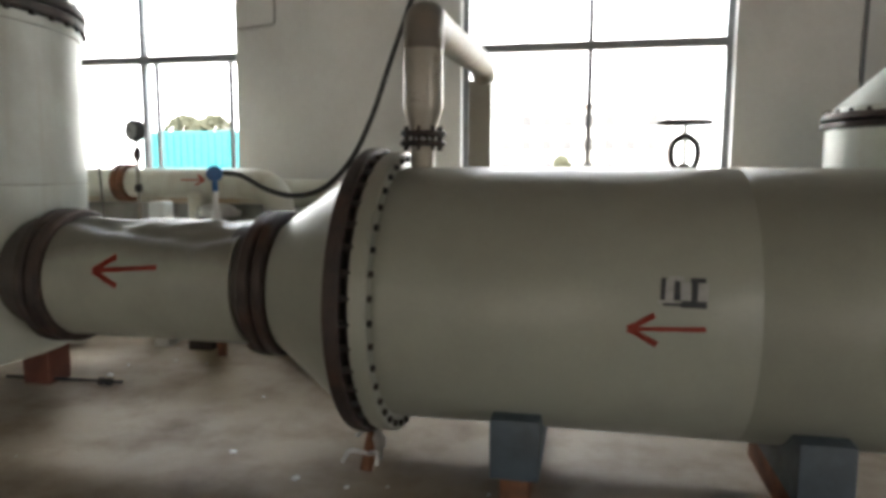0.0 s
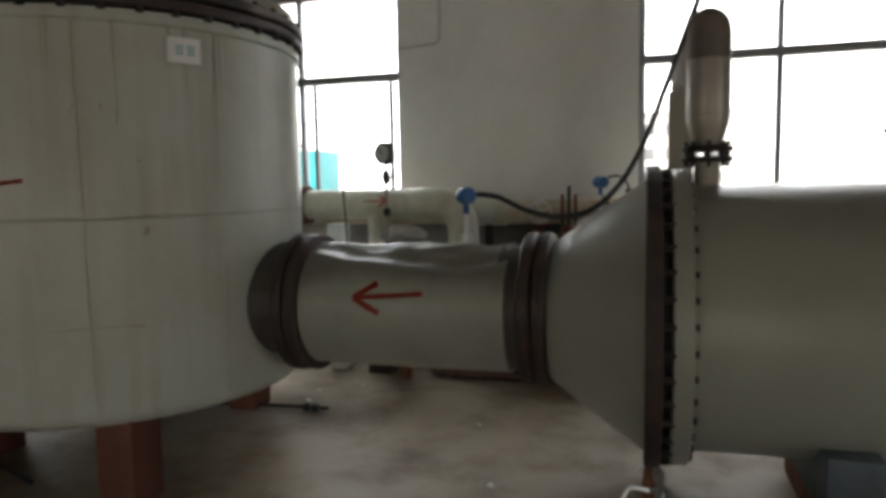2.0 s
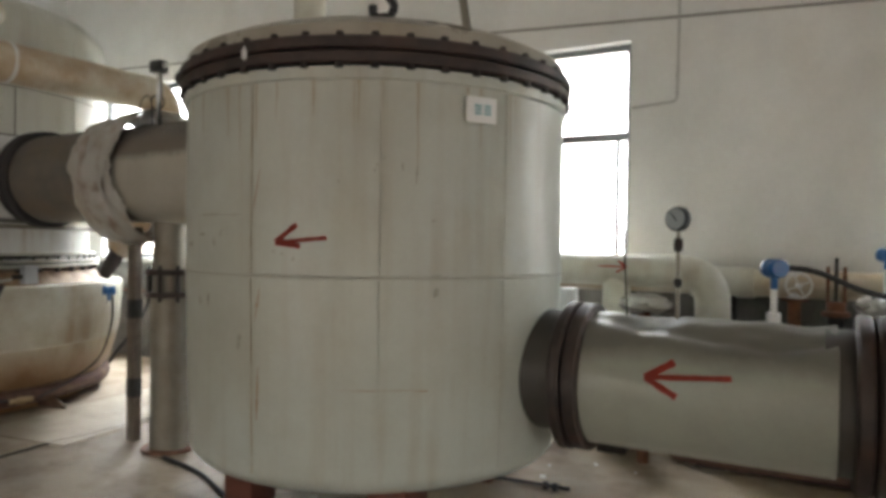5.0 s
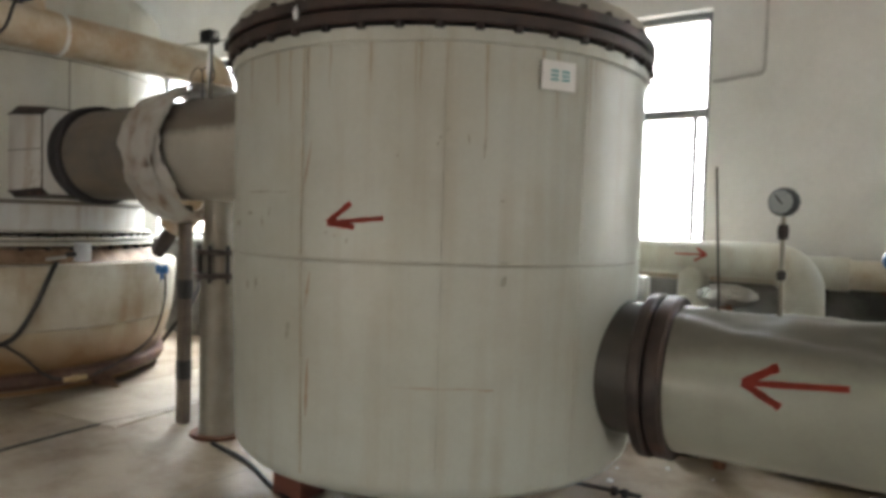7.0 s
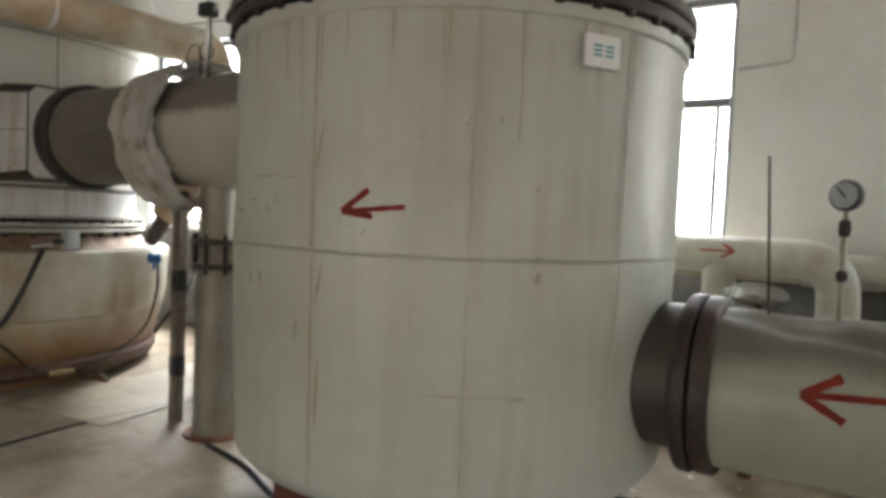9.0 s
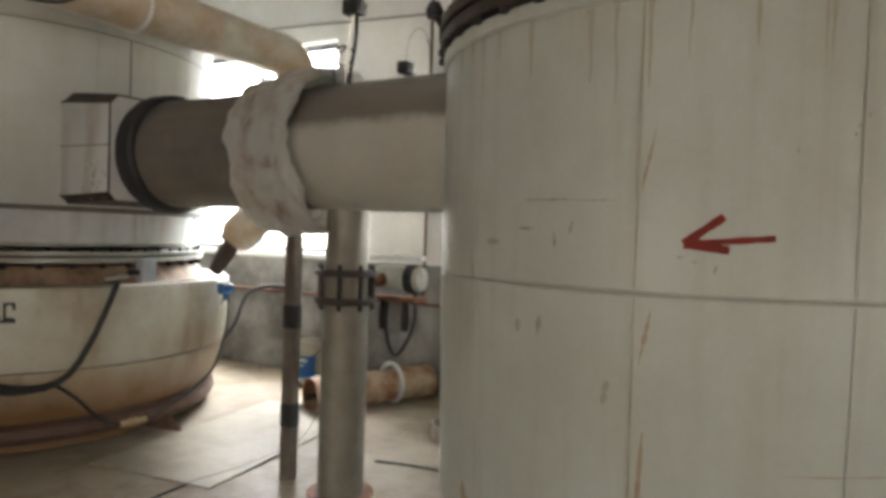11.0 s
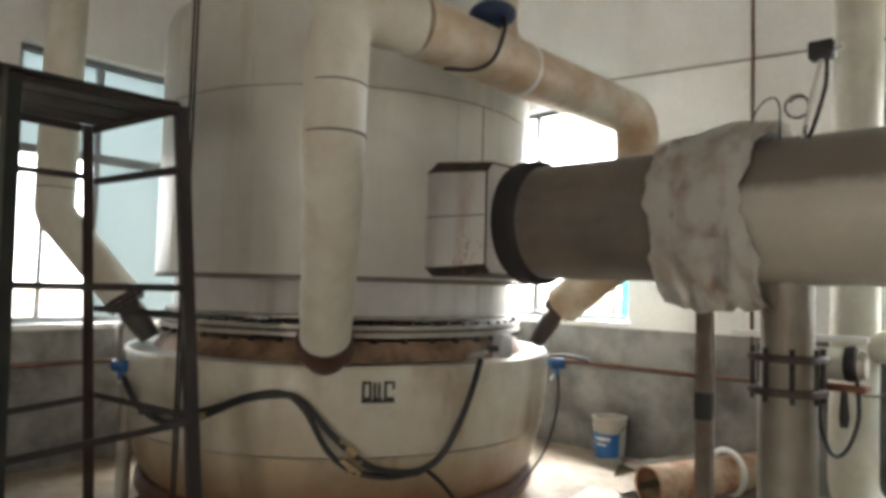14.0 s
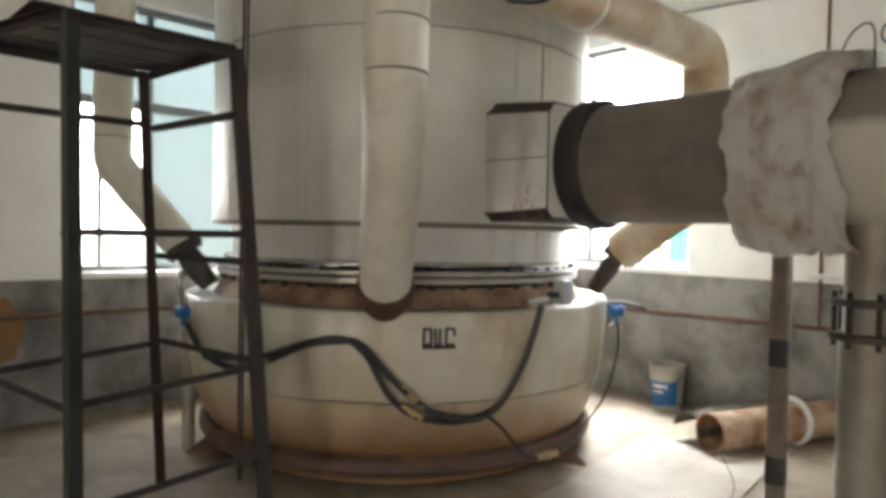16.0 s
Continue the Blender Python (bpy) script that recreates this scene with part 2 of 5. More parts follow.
GLASS = glass("window_glass")
FROST = bpy.data.materials.new("frosted_pale_blue_glass")
FROST.use_nodes = True
FROST.node_tree.nodes["Principled BSDF"].inputs["Base Color"].default_value = (0.13, 0.17, 0.172, 1)
FROST.node_tree.nodes["Principled BSDF"].inputs["Roughness"].default_value = 0.6
FROST.node_tree.nodes["Principled BSDF"].inputs["Transmission Weight"].default_value = 0.6

# building helpers
BASE = {}


def thing(name, at, label, category, group="", kind=""):
    ob = new(name)
    ob.empty_display_size = 0.1
    ob.location = at
    BASE[ob.name] = Vector(at)
    return tagged(ob, label, category, group, kind)


def link_mesh(name, bm, mat, smooth=35):
    me = bpy.data.meshes.new(name)
    bmesh.ops.recalc_face_normals(bm, faces=bm.faces)
    bm.to_mesh(me)
    bm.free()
    me.materials.append(mat)
    if smooth:
        me.polygons.foreach_set("use_smooth", [True] * len(me.polygons))
        me.set_sharp_from_angle(angle=radians(smooth))
    return me


def part(name, bm, mat, parent=None, label="", smooth=35):
    """One mesh object with its origin at its middle, under a thing or a part."""
    lo = Vector([min(v.co[i] for v in bm.verts) for i in range(3)])
    hi = Vector([max(v.co[i] for v in bm.verts) for i in range(3)])
    mid = (lo + hi) / 2
    bmesh.ops.translate(bm, verts=bm.verts, vec=-mid)
    ob = new(name, link_mesh(name, bm, mat, smooth))
    ob.location = mid - (BASE[parent.name] if parent else Vector())
    ob.parent = parent
    BASE[ob.name] = mid
    return tagged(ob, label)


def again(name, ob, at, parent, turn=None):
    """Another object on the same mesh."""
    o = new(name, ob.data)
    o.parent = parent
    o.location = Vector(at) - BASE[parent.name]
    if turn:
        o.rotation_euler = turn
    BASE[o.name] = Vector(at)
    return o


def single(name, bm, mat, label, category, group="", kind="", smooth=35):
    return tagged(part(name, bm, mat, None, "", smooth), label, category, group, kind)


def box(lo, hi, bevel=0.0, into=None):
    bm = into or bmesh.new()
    made = bmesh.ops.create_cube(bm, size=1, matrix=Matrix.LocRotScale([(a + b) / 2 for a, b in zip(lo, hi)], None, [b - a for a, b in zip(lo, hi)]))
    if bevel:
        edges = {e for v in made["verts"] for e in v.link_edges}
        bmesh.ops.bevel(bm, geom=list(edges), offset=bevel, segments=2, affect="EDGES", profile=0.5)
    return bm


ALONG_X = Matrix.Rotation(radians(90), 4, "Y")


def lathe(profile, at=(0, 0, 0), turn=None, seg=64, into=None, wobble=0.0, closed=False):
    """Revolve (radius, height) pairs round the upright axis, then turn and move."""
    bm = into or bmesh.new()
    m = Matrix.Translation(at) @ (turn or Matrix())
    rings = []
    for r, h in profile:
        if r < 1e-5:
            rings.append([bm.verts.new(m @ Vector((0, 0, h)))])
        else:
            row = []
            for i in range(seg):
                a = 2 * math.pi * i / seg
                q = r * (1 + wobble * noise.noise(Vector((math.cos(a) * 2, math.sin(a) * 2, h * 3))))
                row.append(bm.verts.new(m @ Vector((q * math.cos(a), q * math.sin(a), h))))
            rings.append(row)
    pairs = list(zip(rings, rings[1:])) + ([(rings[-1], rings[0])] if closed else [])
    for a, b in pairs:
        for i in range(seg):
            j = (i + 1) % seg
            if len(a) == 1 and len(b) == 1:
                continue
            if len(a) == 1:
                bm.faces.new((a[0], b[j], b[i]))
            elif len(b) == 1:
                bm.faces.new((a[i], a[j], b[0]))
            else:
                bm.faces.new((a[i], a[j], b[j], b[i]))
    return bm


def ring(r0, r1, h0, h1, at=(0, 0, 0), turn=None, seg=64, ease=0.006, into=None, wobble=0.0):
    """A flat ring with eased edges between two radii and two heights."""
    e = ease
    return lathe([(r0, h0), (r1 - e, h0), (r1, h0 + e), (r1, h1 - e), (r1 - e, h1), (r0, h1)], at, turn, seg, into, wobble, True)


def rounded(points, bend, steps=8):
    """A path through the points with its corners rounded off."""
    pts = [Vector(p) for p in points]
    out = [pts[0]]
    for a, b, c in zip(pts, pts[1:], pts[2:]):
        d0, d1 = (a - b), (c - b)
        k = min(bend, d0.length * 0.49, d1.length * 0.49)
        p, q = b + d0.normalized() * k, b + d1.normalized() * k
        for i in range(steps + 1):
            t = i / steps
            out.append(p * (1 - t) ** 2 + b * 2 * t * (1 - t) + q * t * t)
    return out + [pts[-1]]


def curve_through(points, steps=8):
    """A smooth path through all the points."""
    p = [Vector(q) for q in points]
    p = [p[0] * 2 - p[1]] + p + [p[-1] * 2 - p[-2]]
    out = []
    for a, b, c, d in zip(p, p[1:], p[2:], p[3:]):
        for i in range(steps):
            t = i / steps
            out.append(0.5 * (2 * b + (c - a) * t + (2 * a - 5 * b + 4 * c - d) * t * t + (3 * b - a - 3 * c + d) * t ** 3))
    return out + [p[-2]]


def tube(path, r, seg=20, into=None, ends=True, radii=None):
    bm = into or bmesh.new()
    path = [Vector(p) for p in path]
    up, rows = None, []
    for i, p in enumerate(path):
        d = (path[min(i + 1, len(path) - 1)] - path[max(i - 1, 0)]).normalized()
        if up is None:
            up = d.orthogonal().normalized()
        up = (up - d * up.dot(d)).normalized()
        side = d.cross(up)
        q = radii[i] if radii else r
        rows.append([bm.verts.new(p + (up * math.cos(2 * math.pi * k / seg) + side * math.sin(2 * math.pi * k / seg)) * q) for k in range(seg)])
    for a, b in zip(rows, rows[1:]):
        for k in range(seg):
            bm.faces.new((a[k], a[(k + 1) % seg], b[(k + 1) % seg], b[k]))
    if ends:
        bm.faces.new(rows[0][::-1])
        bm.faces.new(rows[-1])
    return bm


def bolt_mesh(size, mat, name="bolt"):
    bm = bmesh.new()
    bmesh.ops.create_cone(bm, cap_ends=True, segments=6, radius1=size, radius2=size * 0.9, depth=size * 1.3)
    return link_mesh(name, bm, mat, 0)


def bolts(n, radius, at, axis, size, mat, parent, phase=0.0, name="bolt"):
    me = bolt_mesh(size, mat, name)
    for i in range(n):
        a = 2 * math.pi * (i + phase) / n
        o = new(name, me)
        if axis == "x":
            p = Vector(at) + Vector((0, radius * math.cos(a), radius * math.sin(a)))
            o.rotation_euler = (0, radians(90), 0)
        else:
            p = Vector(at) + Vector((radius * math.cos(a), radius * math.sin(a), 0))
        o.location, o.parent = p - BASE[parent.name], parent


def bow(a, b, sag, steps=12):
    a, b = Vector(a), Vector(b)
    return [a.lerp(b, i / steps) - Vector((0, 0, sag * 4 * (i / steps) * (1 - i / steps))) for i in range(steps + 1)]


# large structure
NORTH, WEST, EAST, SOUTH, TOP = 6.125, -10.45, 6.0, -5.0, 5.0
THICK = 0.3


def wall_with_openings(name, axis, at, away, span, openings, label):
    """A wall of that thickness along x (axis 'x') or y, with openings (from, to, sill, head) cut through."""
    bm = bmesh.new()

    def slab(u0, u1, z0, z1):
        if u1 - u0 < 1e-4 or z1 - z0 < 1e-4:
            return
        a, b = min(at, at + away), max(at, at + away)
        box((u0, a, z0), (u1, b, z1), into=bm) if axis == "x" else box((a, u0, z0), (b, u1, z1), into=bm)

    u = span[0]
    for o0, o1, z0, z1 in sorted(openings):
        slab(u, o0, 0, TOP)
        slab(o0, o1, 0, z0)
        slab(o0, o1, z1, TOP)
        u = o1
    slab(u, span[1], 0, TOP)
    bmesh.ops.remove_doubles(bm, verts=bm.verts, dist=1e-5)
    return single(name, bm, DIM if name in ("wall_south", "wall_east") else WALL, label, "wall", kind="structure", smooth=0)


N_OPEN = [(-4.75, -2.74, 1.2, 3.2), (-0.72, 1.4, 1.2, 3.2), (-9.65, -7.41, 1.25, 3.43)]
W_OPEN = [(1.84, 3.65, 1.15, 3.4)]
# openings in the unseen south wall, added to let light in
S_OPEN = [(0.0, 3.0, 0.05, 2.1), (-6.1, -3.1, 0.05, 2.1)]
single("floor", box((WEST - THICK, SOUTH - THICK, -0.2), (EAST + THICK, NORTH + THICK, 0)), FLOOR, "dusty stained beige concrete floor", "floor", kind="structure", smooth=0)
single("ceiling", box((WEST - THICK, SOUTH - THICK, TOP), (EAST + THICK, NORTH + THICK, TOP + 0.2)), CEIL, "plain grey plaster ceiling", "ceiling", kind="structure", smooth=0)
wall_with_openings("wall_north", "x", NORTH, THICK, (WEST, EAST), N_OPEN, "stained white plaster wall with three large windows")
wall_with_openings("wall_west", "y", WEST, -THICK, (SOUTH - THICK, NORTH + THICK), W_OPEN, "stained white plaster wall with a tall window")
wall_with_openings("wall_south", "x", SOUTH, -THICK, (WEST, EAST), S_OPEN, "unseen plaster wall with two wide openings added for light")
# unseen wall; its doorway is added to light the drum from the east
wall_with_openings("wall_east", "y", EAST, THICK, (SOUTH - THICK, NORTH + THICK), [(-3.0, 1.0, 0.05, 2.2)], "unseen plaster wall with a wide doorway added for light")
single("dado_north", box((WEST + 0.02, NORTH - 0.014, 0.0), (EAST, NORTH, 1.19), 0.004), DADO, "dirty grey cement dado along the wall", "dado", kind="structure")
single("dado_west", box((WEST, SOUTH, 0.0), (WEST + 0.014, NORTH - 0.02, 1.1), 0.004), DADO, "dirty grey cement dado along the wall", "dado", kind="structure")
for x0, y0, x1, y1 in ((-6.95, 3.0, -7.13, 6.1), (-6.05, -4.9, -6.22, 6.1), (-10.4, 1.15, -4.4, 1.4), (-4.6, -4.9, -4.7, 6.1)):
    d = (Vector((x1, y1, 0)) - Vector((x0, y0, 0))).normalized() * 0.004
    bm = bmesh.new()
    bm.faces.new([bm.verts.new(p) for p in ((x0 - d.y, y0 + d.x, 0.0015), (x0 + d.y, y0 - d.x, 0.0015), (x1 + d.y, y1 - d.x, 0.0015), (x1 - d.y, y1 + d.x, 0.0015))])
    single("floor_joint", bm, DADO, "thin dark joint between floor slabs", "floor joint", kind="structure", smooth=0)
single("ground", box((-300, -300, -0.6), (300, 300, -0.25)), FLOOR, "pale concrete yard outside the building", "ground", kind="structure", smooth=0)


def window(name, axis, at, u0, u1, z0, z1, rail, mullion, sash, label):
    """Metal window: outer frame, rail, mullion in the upper and lower half, sashes below, panes and sill."""
    win = thing(name, ((u0 + u1) / 2, at + 0.12, z0) if axis == "x" else (at - 0.12, (u0 + u1) / 2, z0), label, "window", kind="structure")

    def bar(n, a0, a1, c0, c1, d0, d1, mat=FRAME, bev=0.004):
        lo, hi = ((a0, at + d0, c0), (a1, at + d1, c1)) if axis == "x" else ((at - d1, a0, c0), (at - d0, a1, c1))
        return part(n, box(lo, hi, bev), mat, win)

    w = 0.05
    bar("frame_side", u0, u0 + w, z0, z1, 0.1, 0.18)
    bar("frame_side", u1 - w, u1, z0, z1, 0.1, 0.18)
    bar("frame_head", u0 + w, u1 - w, z1 - w, z1, 0.1, 0.18)
    bar("frame_bottom", u0 + w, u1 - w, z0, z0 + w, 0.1, 0.18)
    bar("rail", u0 + w, u1 - w, rail - 0.035, rail + 0.035, 0.095, 0.185)
    bar("mullion", mullion - 0.022, mullion + 0.022, rail + 0.035, z1 - w, 0.105, 0.175)
    bar("mullion", mullion - 0.022, mullion + 0.022, z0 + w, rail - 0.035, 0.105, 0.175)
    for s in sash:
        bar("sash_stile", s - 0.018, s + 0.018, z0 + w, rail - 0.035, 0.12, 0.16)
    for a, b in ((u0 + w, mullion - 0.022), (mullion + 0.022, u1 - w)):
        for c, d in ((z0 + w, rail - 0.035), (rail + 0.035, z1 - w)):
            pane = bar("pane", a, b, c, d, 0.137, 0.143, FROST if name == "window_4" and (a > mullion or c > rail) else GLASS, 0)
            pane.visible_shadow = False
    bar("window_sill", u0 - 0.03, u1 + 0.03, z0 - 0.03, z0 - 0.002, -0.03, 0.1, WALL, 0.006)
    return win


window("window_1", "x", NORTH, -4.75, -2.74, 1.2, 3.2, 2.42, -3.75, (-3.62, -2.87), "grey aluminium sliding window with an upper light")
window("window_2", "x", NORTH, -0.72, 1.4, 1.2, 3.2, 2.42, 0.32, (), "grey aluminium window in four panes")
window("window_3", "x", NORTH, -9.65, -7.41, 1.25, 3.43, 2.55, -8.54, (), "grey aluminium window above a stained sill")
window("window_4", "y", WEST, 1.84, 3.65, 1.15, 3.4, 2.56, 2.5, (2.1,), "tall grey aluminium window with a ledge")

# the train of vessels: AX is the common axis in plan
AX = 3.6
AXV = AX


def on_x(x, z):
    return (x, AX, z)


def red_arrow(points_to, tail, normal_of, label, bold=1.0, barbs=((0.34, 0.2), (0.38, -0.2))):
    """Hand-painted arrow that lies on a curved surface; normal_of gives a point of the surface for (u, v)."""
    bm = bmesh.new()

    def stroke(a, b, w):
        n, rows = 10, []
        for i in range(n + 1):
            t = i / n
            u, v = a[0] + (b[0] - a[0]) * t, a[1] + (b[1] - a[1]) * t
            du, dv = b[0] - a[0], b[1] - a[1]
            k = math.hypot(du, dv)
            q = w * (0.85 + 0.3 * noise.noise(Vector((u * 30, v * 30, 1))))
            rows.append([bm.verts.new(normal_of(u - dv / k * q * s, v + du / k * q * s)) for s in (-0.5, 0.5)])
        for r0, r1 in zip(rows, rows[1:]):
            bm.faces.new((r0[0], r0[1], r1[1], r1[0]))

    L = math.hypot(tail[0] - points_to[0], tail[1] - points_to[1])
    stroke(points_to, tail, L * 0.075 * bold)
    for bu, bv in barbs:
        stroke(points_to, (points_to[0] + L * bu, points_to[1] + L * bv), L * 0.095 * bold)
    bmesh.ops.solidify(bm, geom=bm.faces, thickness=0.0015)
    return single("painted_arrow", bm, RED, label, "arrow mark", group="painted flow arrows", smooth=0)


# horizontal vessel with cone
HZ, HR = 0.845, 0.585
vessel = thing("horizontal_vessel", (1.0, AX, 0.0), "grey-green painted horizontal steel vessel on two saddle legs", "vessel")
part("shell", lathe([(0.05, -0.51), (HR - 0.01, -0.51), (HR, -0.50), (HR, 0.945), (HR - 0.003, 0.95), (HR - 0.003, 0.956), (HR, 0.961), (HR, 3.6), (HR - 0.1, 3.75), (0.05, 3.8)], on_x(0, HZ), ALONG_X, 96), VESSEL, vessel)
front = part("body_flange", ring(0.3, 0.655, -0.575, -0.50, on_x(0, HZ), ALONG_X, 96), VESSEL, vessel, "grey-green painted flange")
back = part("cone_flange", ring(0.3, 0.672, -0.675, -0.61, on_x(0, HZ), ALONG_X, 96), FLANGE, vessel, "brown rusted flange")
part("gasket", ring(0.3, 0.6, -0.609, -0.576, on_x(0, HZ), ALONG_X, 96), BLACKRUB, vessel)
me = bolt_mesh(0.017, DARKSTEEL, "stud")
for i in range(40):
    a = 2 * math.pi * (i + 0.3) / 40
    o = new("stud", me)
    o.rotation_euler, o.scale, o.parent = (0, radians(90), 0), (1, 1, 2.6), front
    o.location = Vector(on_x(-0.592, HZ)) + Vector((0, 0.642 * math.cos(a), 0.642 * math.sin(a))) - BASE[front.name]
bolts(40, 0.622, on_x(-0.494, HZ), "x", 0.015, DARKSTEEL, front, 0.3)
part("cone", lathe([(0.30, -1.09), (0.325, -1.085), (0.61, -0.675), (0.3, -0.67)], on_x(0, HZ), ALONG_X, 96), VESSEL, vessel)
for x in (-0.03, 1.12):
    saddle = part("saddle", box((x, AX - 0.5, 0.17), (x + 0.2, AX + 0.5, 0.42), 0.008), BLUESTEEL, vessel, "blue-grey painted steel saddle")
    part("foot", box((x + 0.03, AX - 0.4, 0.0), (x + 0.15, AX + 0.4, 0.17), 0.006), RUST, vessel, "rusted steel foot")
part("drain_valve", lathe([(0.0, -0.11), (0.02, -0.11), (0.02, -0.05), (0.035, -0.05), (0.035, 0.0), (0.02, 0.02), (0.02, 0.06), (0, 0.06)], (-0.62, AX - 0.12, 0.15), None, 16), CHROME, vessel, "small steel drain cock")
part("drain_lever", tube(curve_through([(-0.62, AX - 0.13, 0.2), (-0.66, AX - 0.17, 0.21), (-0.7, AX - 0.19, 0.17)]), 0.008, 8), CHROME, vessel)


def on_vessel(u, v):
    a = math.asin((v - HZ) / HR)
    return Vector((u, AX - (HR + 0.003) * math.cos(a), HZ + (HR + 0.003) * math.sin(a)))


red_arrow((0.49, 0.84), (0.76, 0.85), on_vessel, "red painted arrow on the grey-green vessel")

# smaller duct with its two flanges
DZ, DR = 0.855, 0.312
SCUFF_SEAM = material("dull_lap_seam", (0.26, 0.26, 0.22), (0.2, 0.2, 0.17), 0.5, 0, 60, 9, 0.05)
SHEET = material("grey_green_sheet_cladding", (0.345, 0.36, 0.305), (0.28, 0.285, 0.245), 0.38, 0, 60, 2.5, 0.03, 0.6, (0.34, 0.32, 0.26), 0.25, (1.5, 6, 6), top_tone=(0.97, 1.05, 0.85, (0.16, 0.152, 0.13)))
duct = thing("inlet_duct", (-1.75, AX, DZ - DR), "grey-green sheet-clad duct between two dark flanges", "duct")
bm = lathe([(DR - 0.02, -2.285), (DR, -2.28)] + [(DR, -2.28 + 1.005 * i / 44) for i in range(1, 44)] + [(DR, -1.275), (DR - 0.02, -1.27)], on_x(0, DZ), ALONG_X, 120)
for v in bm.verts:
    # the sheet has been trodden in along the top, deepest towards one end, with shallow waves
    turn_up = math.degrees(math.atan2(v.co.z - DZ, AX - v.co.y))
    away = v.co.x + 1.47
    fold = 30 + 26 * (abs(away) / (0.72 if away < 0 else 0.26)) ** 1.3 + 7 * noise.noise(Vector((v.co.x * 6, 1, 0)))
    if 5 < turn_up < 150:
        k = max(0, min(1, (turn_up - fold) / 22))
        k = k * k * (3 - 2 * k)
        fade = 1 - 0.8 * max(0, min(1, (turn_up - 55) / 35))
        dent = 0.034 * k * fade + 0.014 * k * noise.noise(Vector((v.co.x * 7, turn_up / 16, 0.3)))
        dent += 0.02 * max(0, math.sin((v.co.x + 2.2) * 9)) * max(0, 1 - abs(turn_up - 75) / 35) if v.co.x < -1.85 else 0
        out = Vector((0, v.co.y - AX, v.co.z - DZ)).normalized()
        v.co -= out * dent
part("cladding", bm, SHEET, duct, "dented sheet cladding with a dark trodden top", 50)
part("cladding_seam", tube([(-2.22, AX - DR * math.cos(radians(-62)), DZ + DR * math.sin(radians(-62))), (-1.29, AX - DR * math.cos(radians(-62)), DZ + DR * math.sin(radians(-62)))], 0.004, 6), SCUFF_SEAM, duct)
part("bare_pipe", lathe([(0.2, -1.32), (0.298, -1.32), (0.298, -1.2), (0.2, -1.2)], on_x(0, DZ), ALONG_X, 72), NOZZLE, duct, "sooty bare pipe")
part("nozzle", lathe([(0.2, -2.75), (0.3, -2.75), (0.29, -2.4), (0.2, -2.4)], on_x(0, DZ + 0.015), ALONG_X, 72), NOZZLE, duct)
for x0, x1, r in ((-2.41, -2.355, 0.355), (-2.345, -2.275, 0.35), (-1.215, -1.155, 0.36), (-1.145, -1.085, 0.36)):
    part("flange", ring(0.2, r, x0, x1, on_x(0, DZ), ALONG_X, 72, 0.01, None, 0.01), FLANGE, duct)


def on_duct(u, v):
    a = math.asin((v - DZ) / DR)
    return Vector((u, AX - (DR + 0.004) * math.cos(a), DZ + (DR + 0.004) * math.sin(a)))


red_arrow((-1.985, 0.93), (-1.645, 0.955), on_duct, "red painted arrow on the duct cladding")

# upright drum
RUSTRUN = material("faint_rust_run", (0.43, 0.40, 0.32), (0.36, 0.30, 0.21), 0.5, 0, 60, 12, 0.05)
TX, TY, TR = -3.53, 3.57, 1.02
drum = thing("upright_drum", (TX, TY, 0.0), "tall cream clad upright drum with a bolted brown lid flange", "drum")
part("shell", lathe([(0.2, 0.36), (TR - 0.24, 0.36), (TR - 0.06, 0.41), (TR - 0.026, 0.45), (TR - 0.022, 0.48), (TR, 1.325), (TR - 0.004, 1.33), (TR - 0.004, 1.336), (TR, 1.341), (TR, 2.17), (TR - 0.01, 2.18), (0.9, 2.2)], (TX, TY, 0), None, 128), CREAM, drum)
part("collar", ring(0.9, 1.035, 2.16, 2.215, (TX, TY, 0), None, 128), CREAM, drum)
part("lower_flange", ring(0.8, 1.055, 2.225, 2.275, (TX, TY, 0), None, 128), FLANGE, drum, "brown rusted flange")
lidf = part("upper_flange", ring(0.8, 1.06, 2.285, 2.335, (TX, TY, 0), None, 128), FLANGE, drum, "brown rusted flange")
part("lid", lathe([(0.9, 2.33), (1.03, 2.335), (1.02, 2.40), (0.9, 2.46), (0.5, 2.53), (0, 2.55)], (TX, TY, 0), None, 96), GREYDUCT, drum, "domed grey lid")
bolts(44, 1.03, (TX, TY, 2.343), "z", 0.018, DARKSTEEL, lidf)
bolts(44, 1.044, (TX, TY, 2.214), "z", 0.018, DARKSTEEL, lidf, name="nut")
for a, q in ((-49, 0.83), (66, 0.8), (205, 0.72)):
    x, y = TX + q * math.cos(radians(a)), TY + q * math.sin(radians(a))
    part("leg", box((x - 0.1, y - 0.1, 0.0), (x + 0.1, y + 0.1, 0.42), 0.008), REDSTEEL, drum, "red oxide steel leg")


def on_drum(u, v):
    a = (u - TX) / TR
    q = TR + 0.004 - 0.022 * max(0, (1.325 - v) / 0.845)
    return Vector((TX + q * math.sin(a), TY - q * math.cos(a), v))


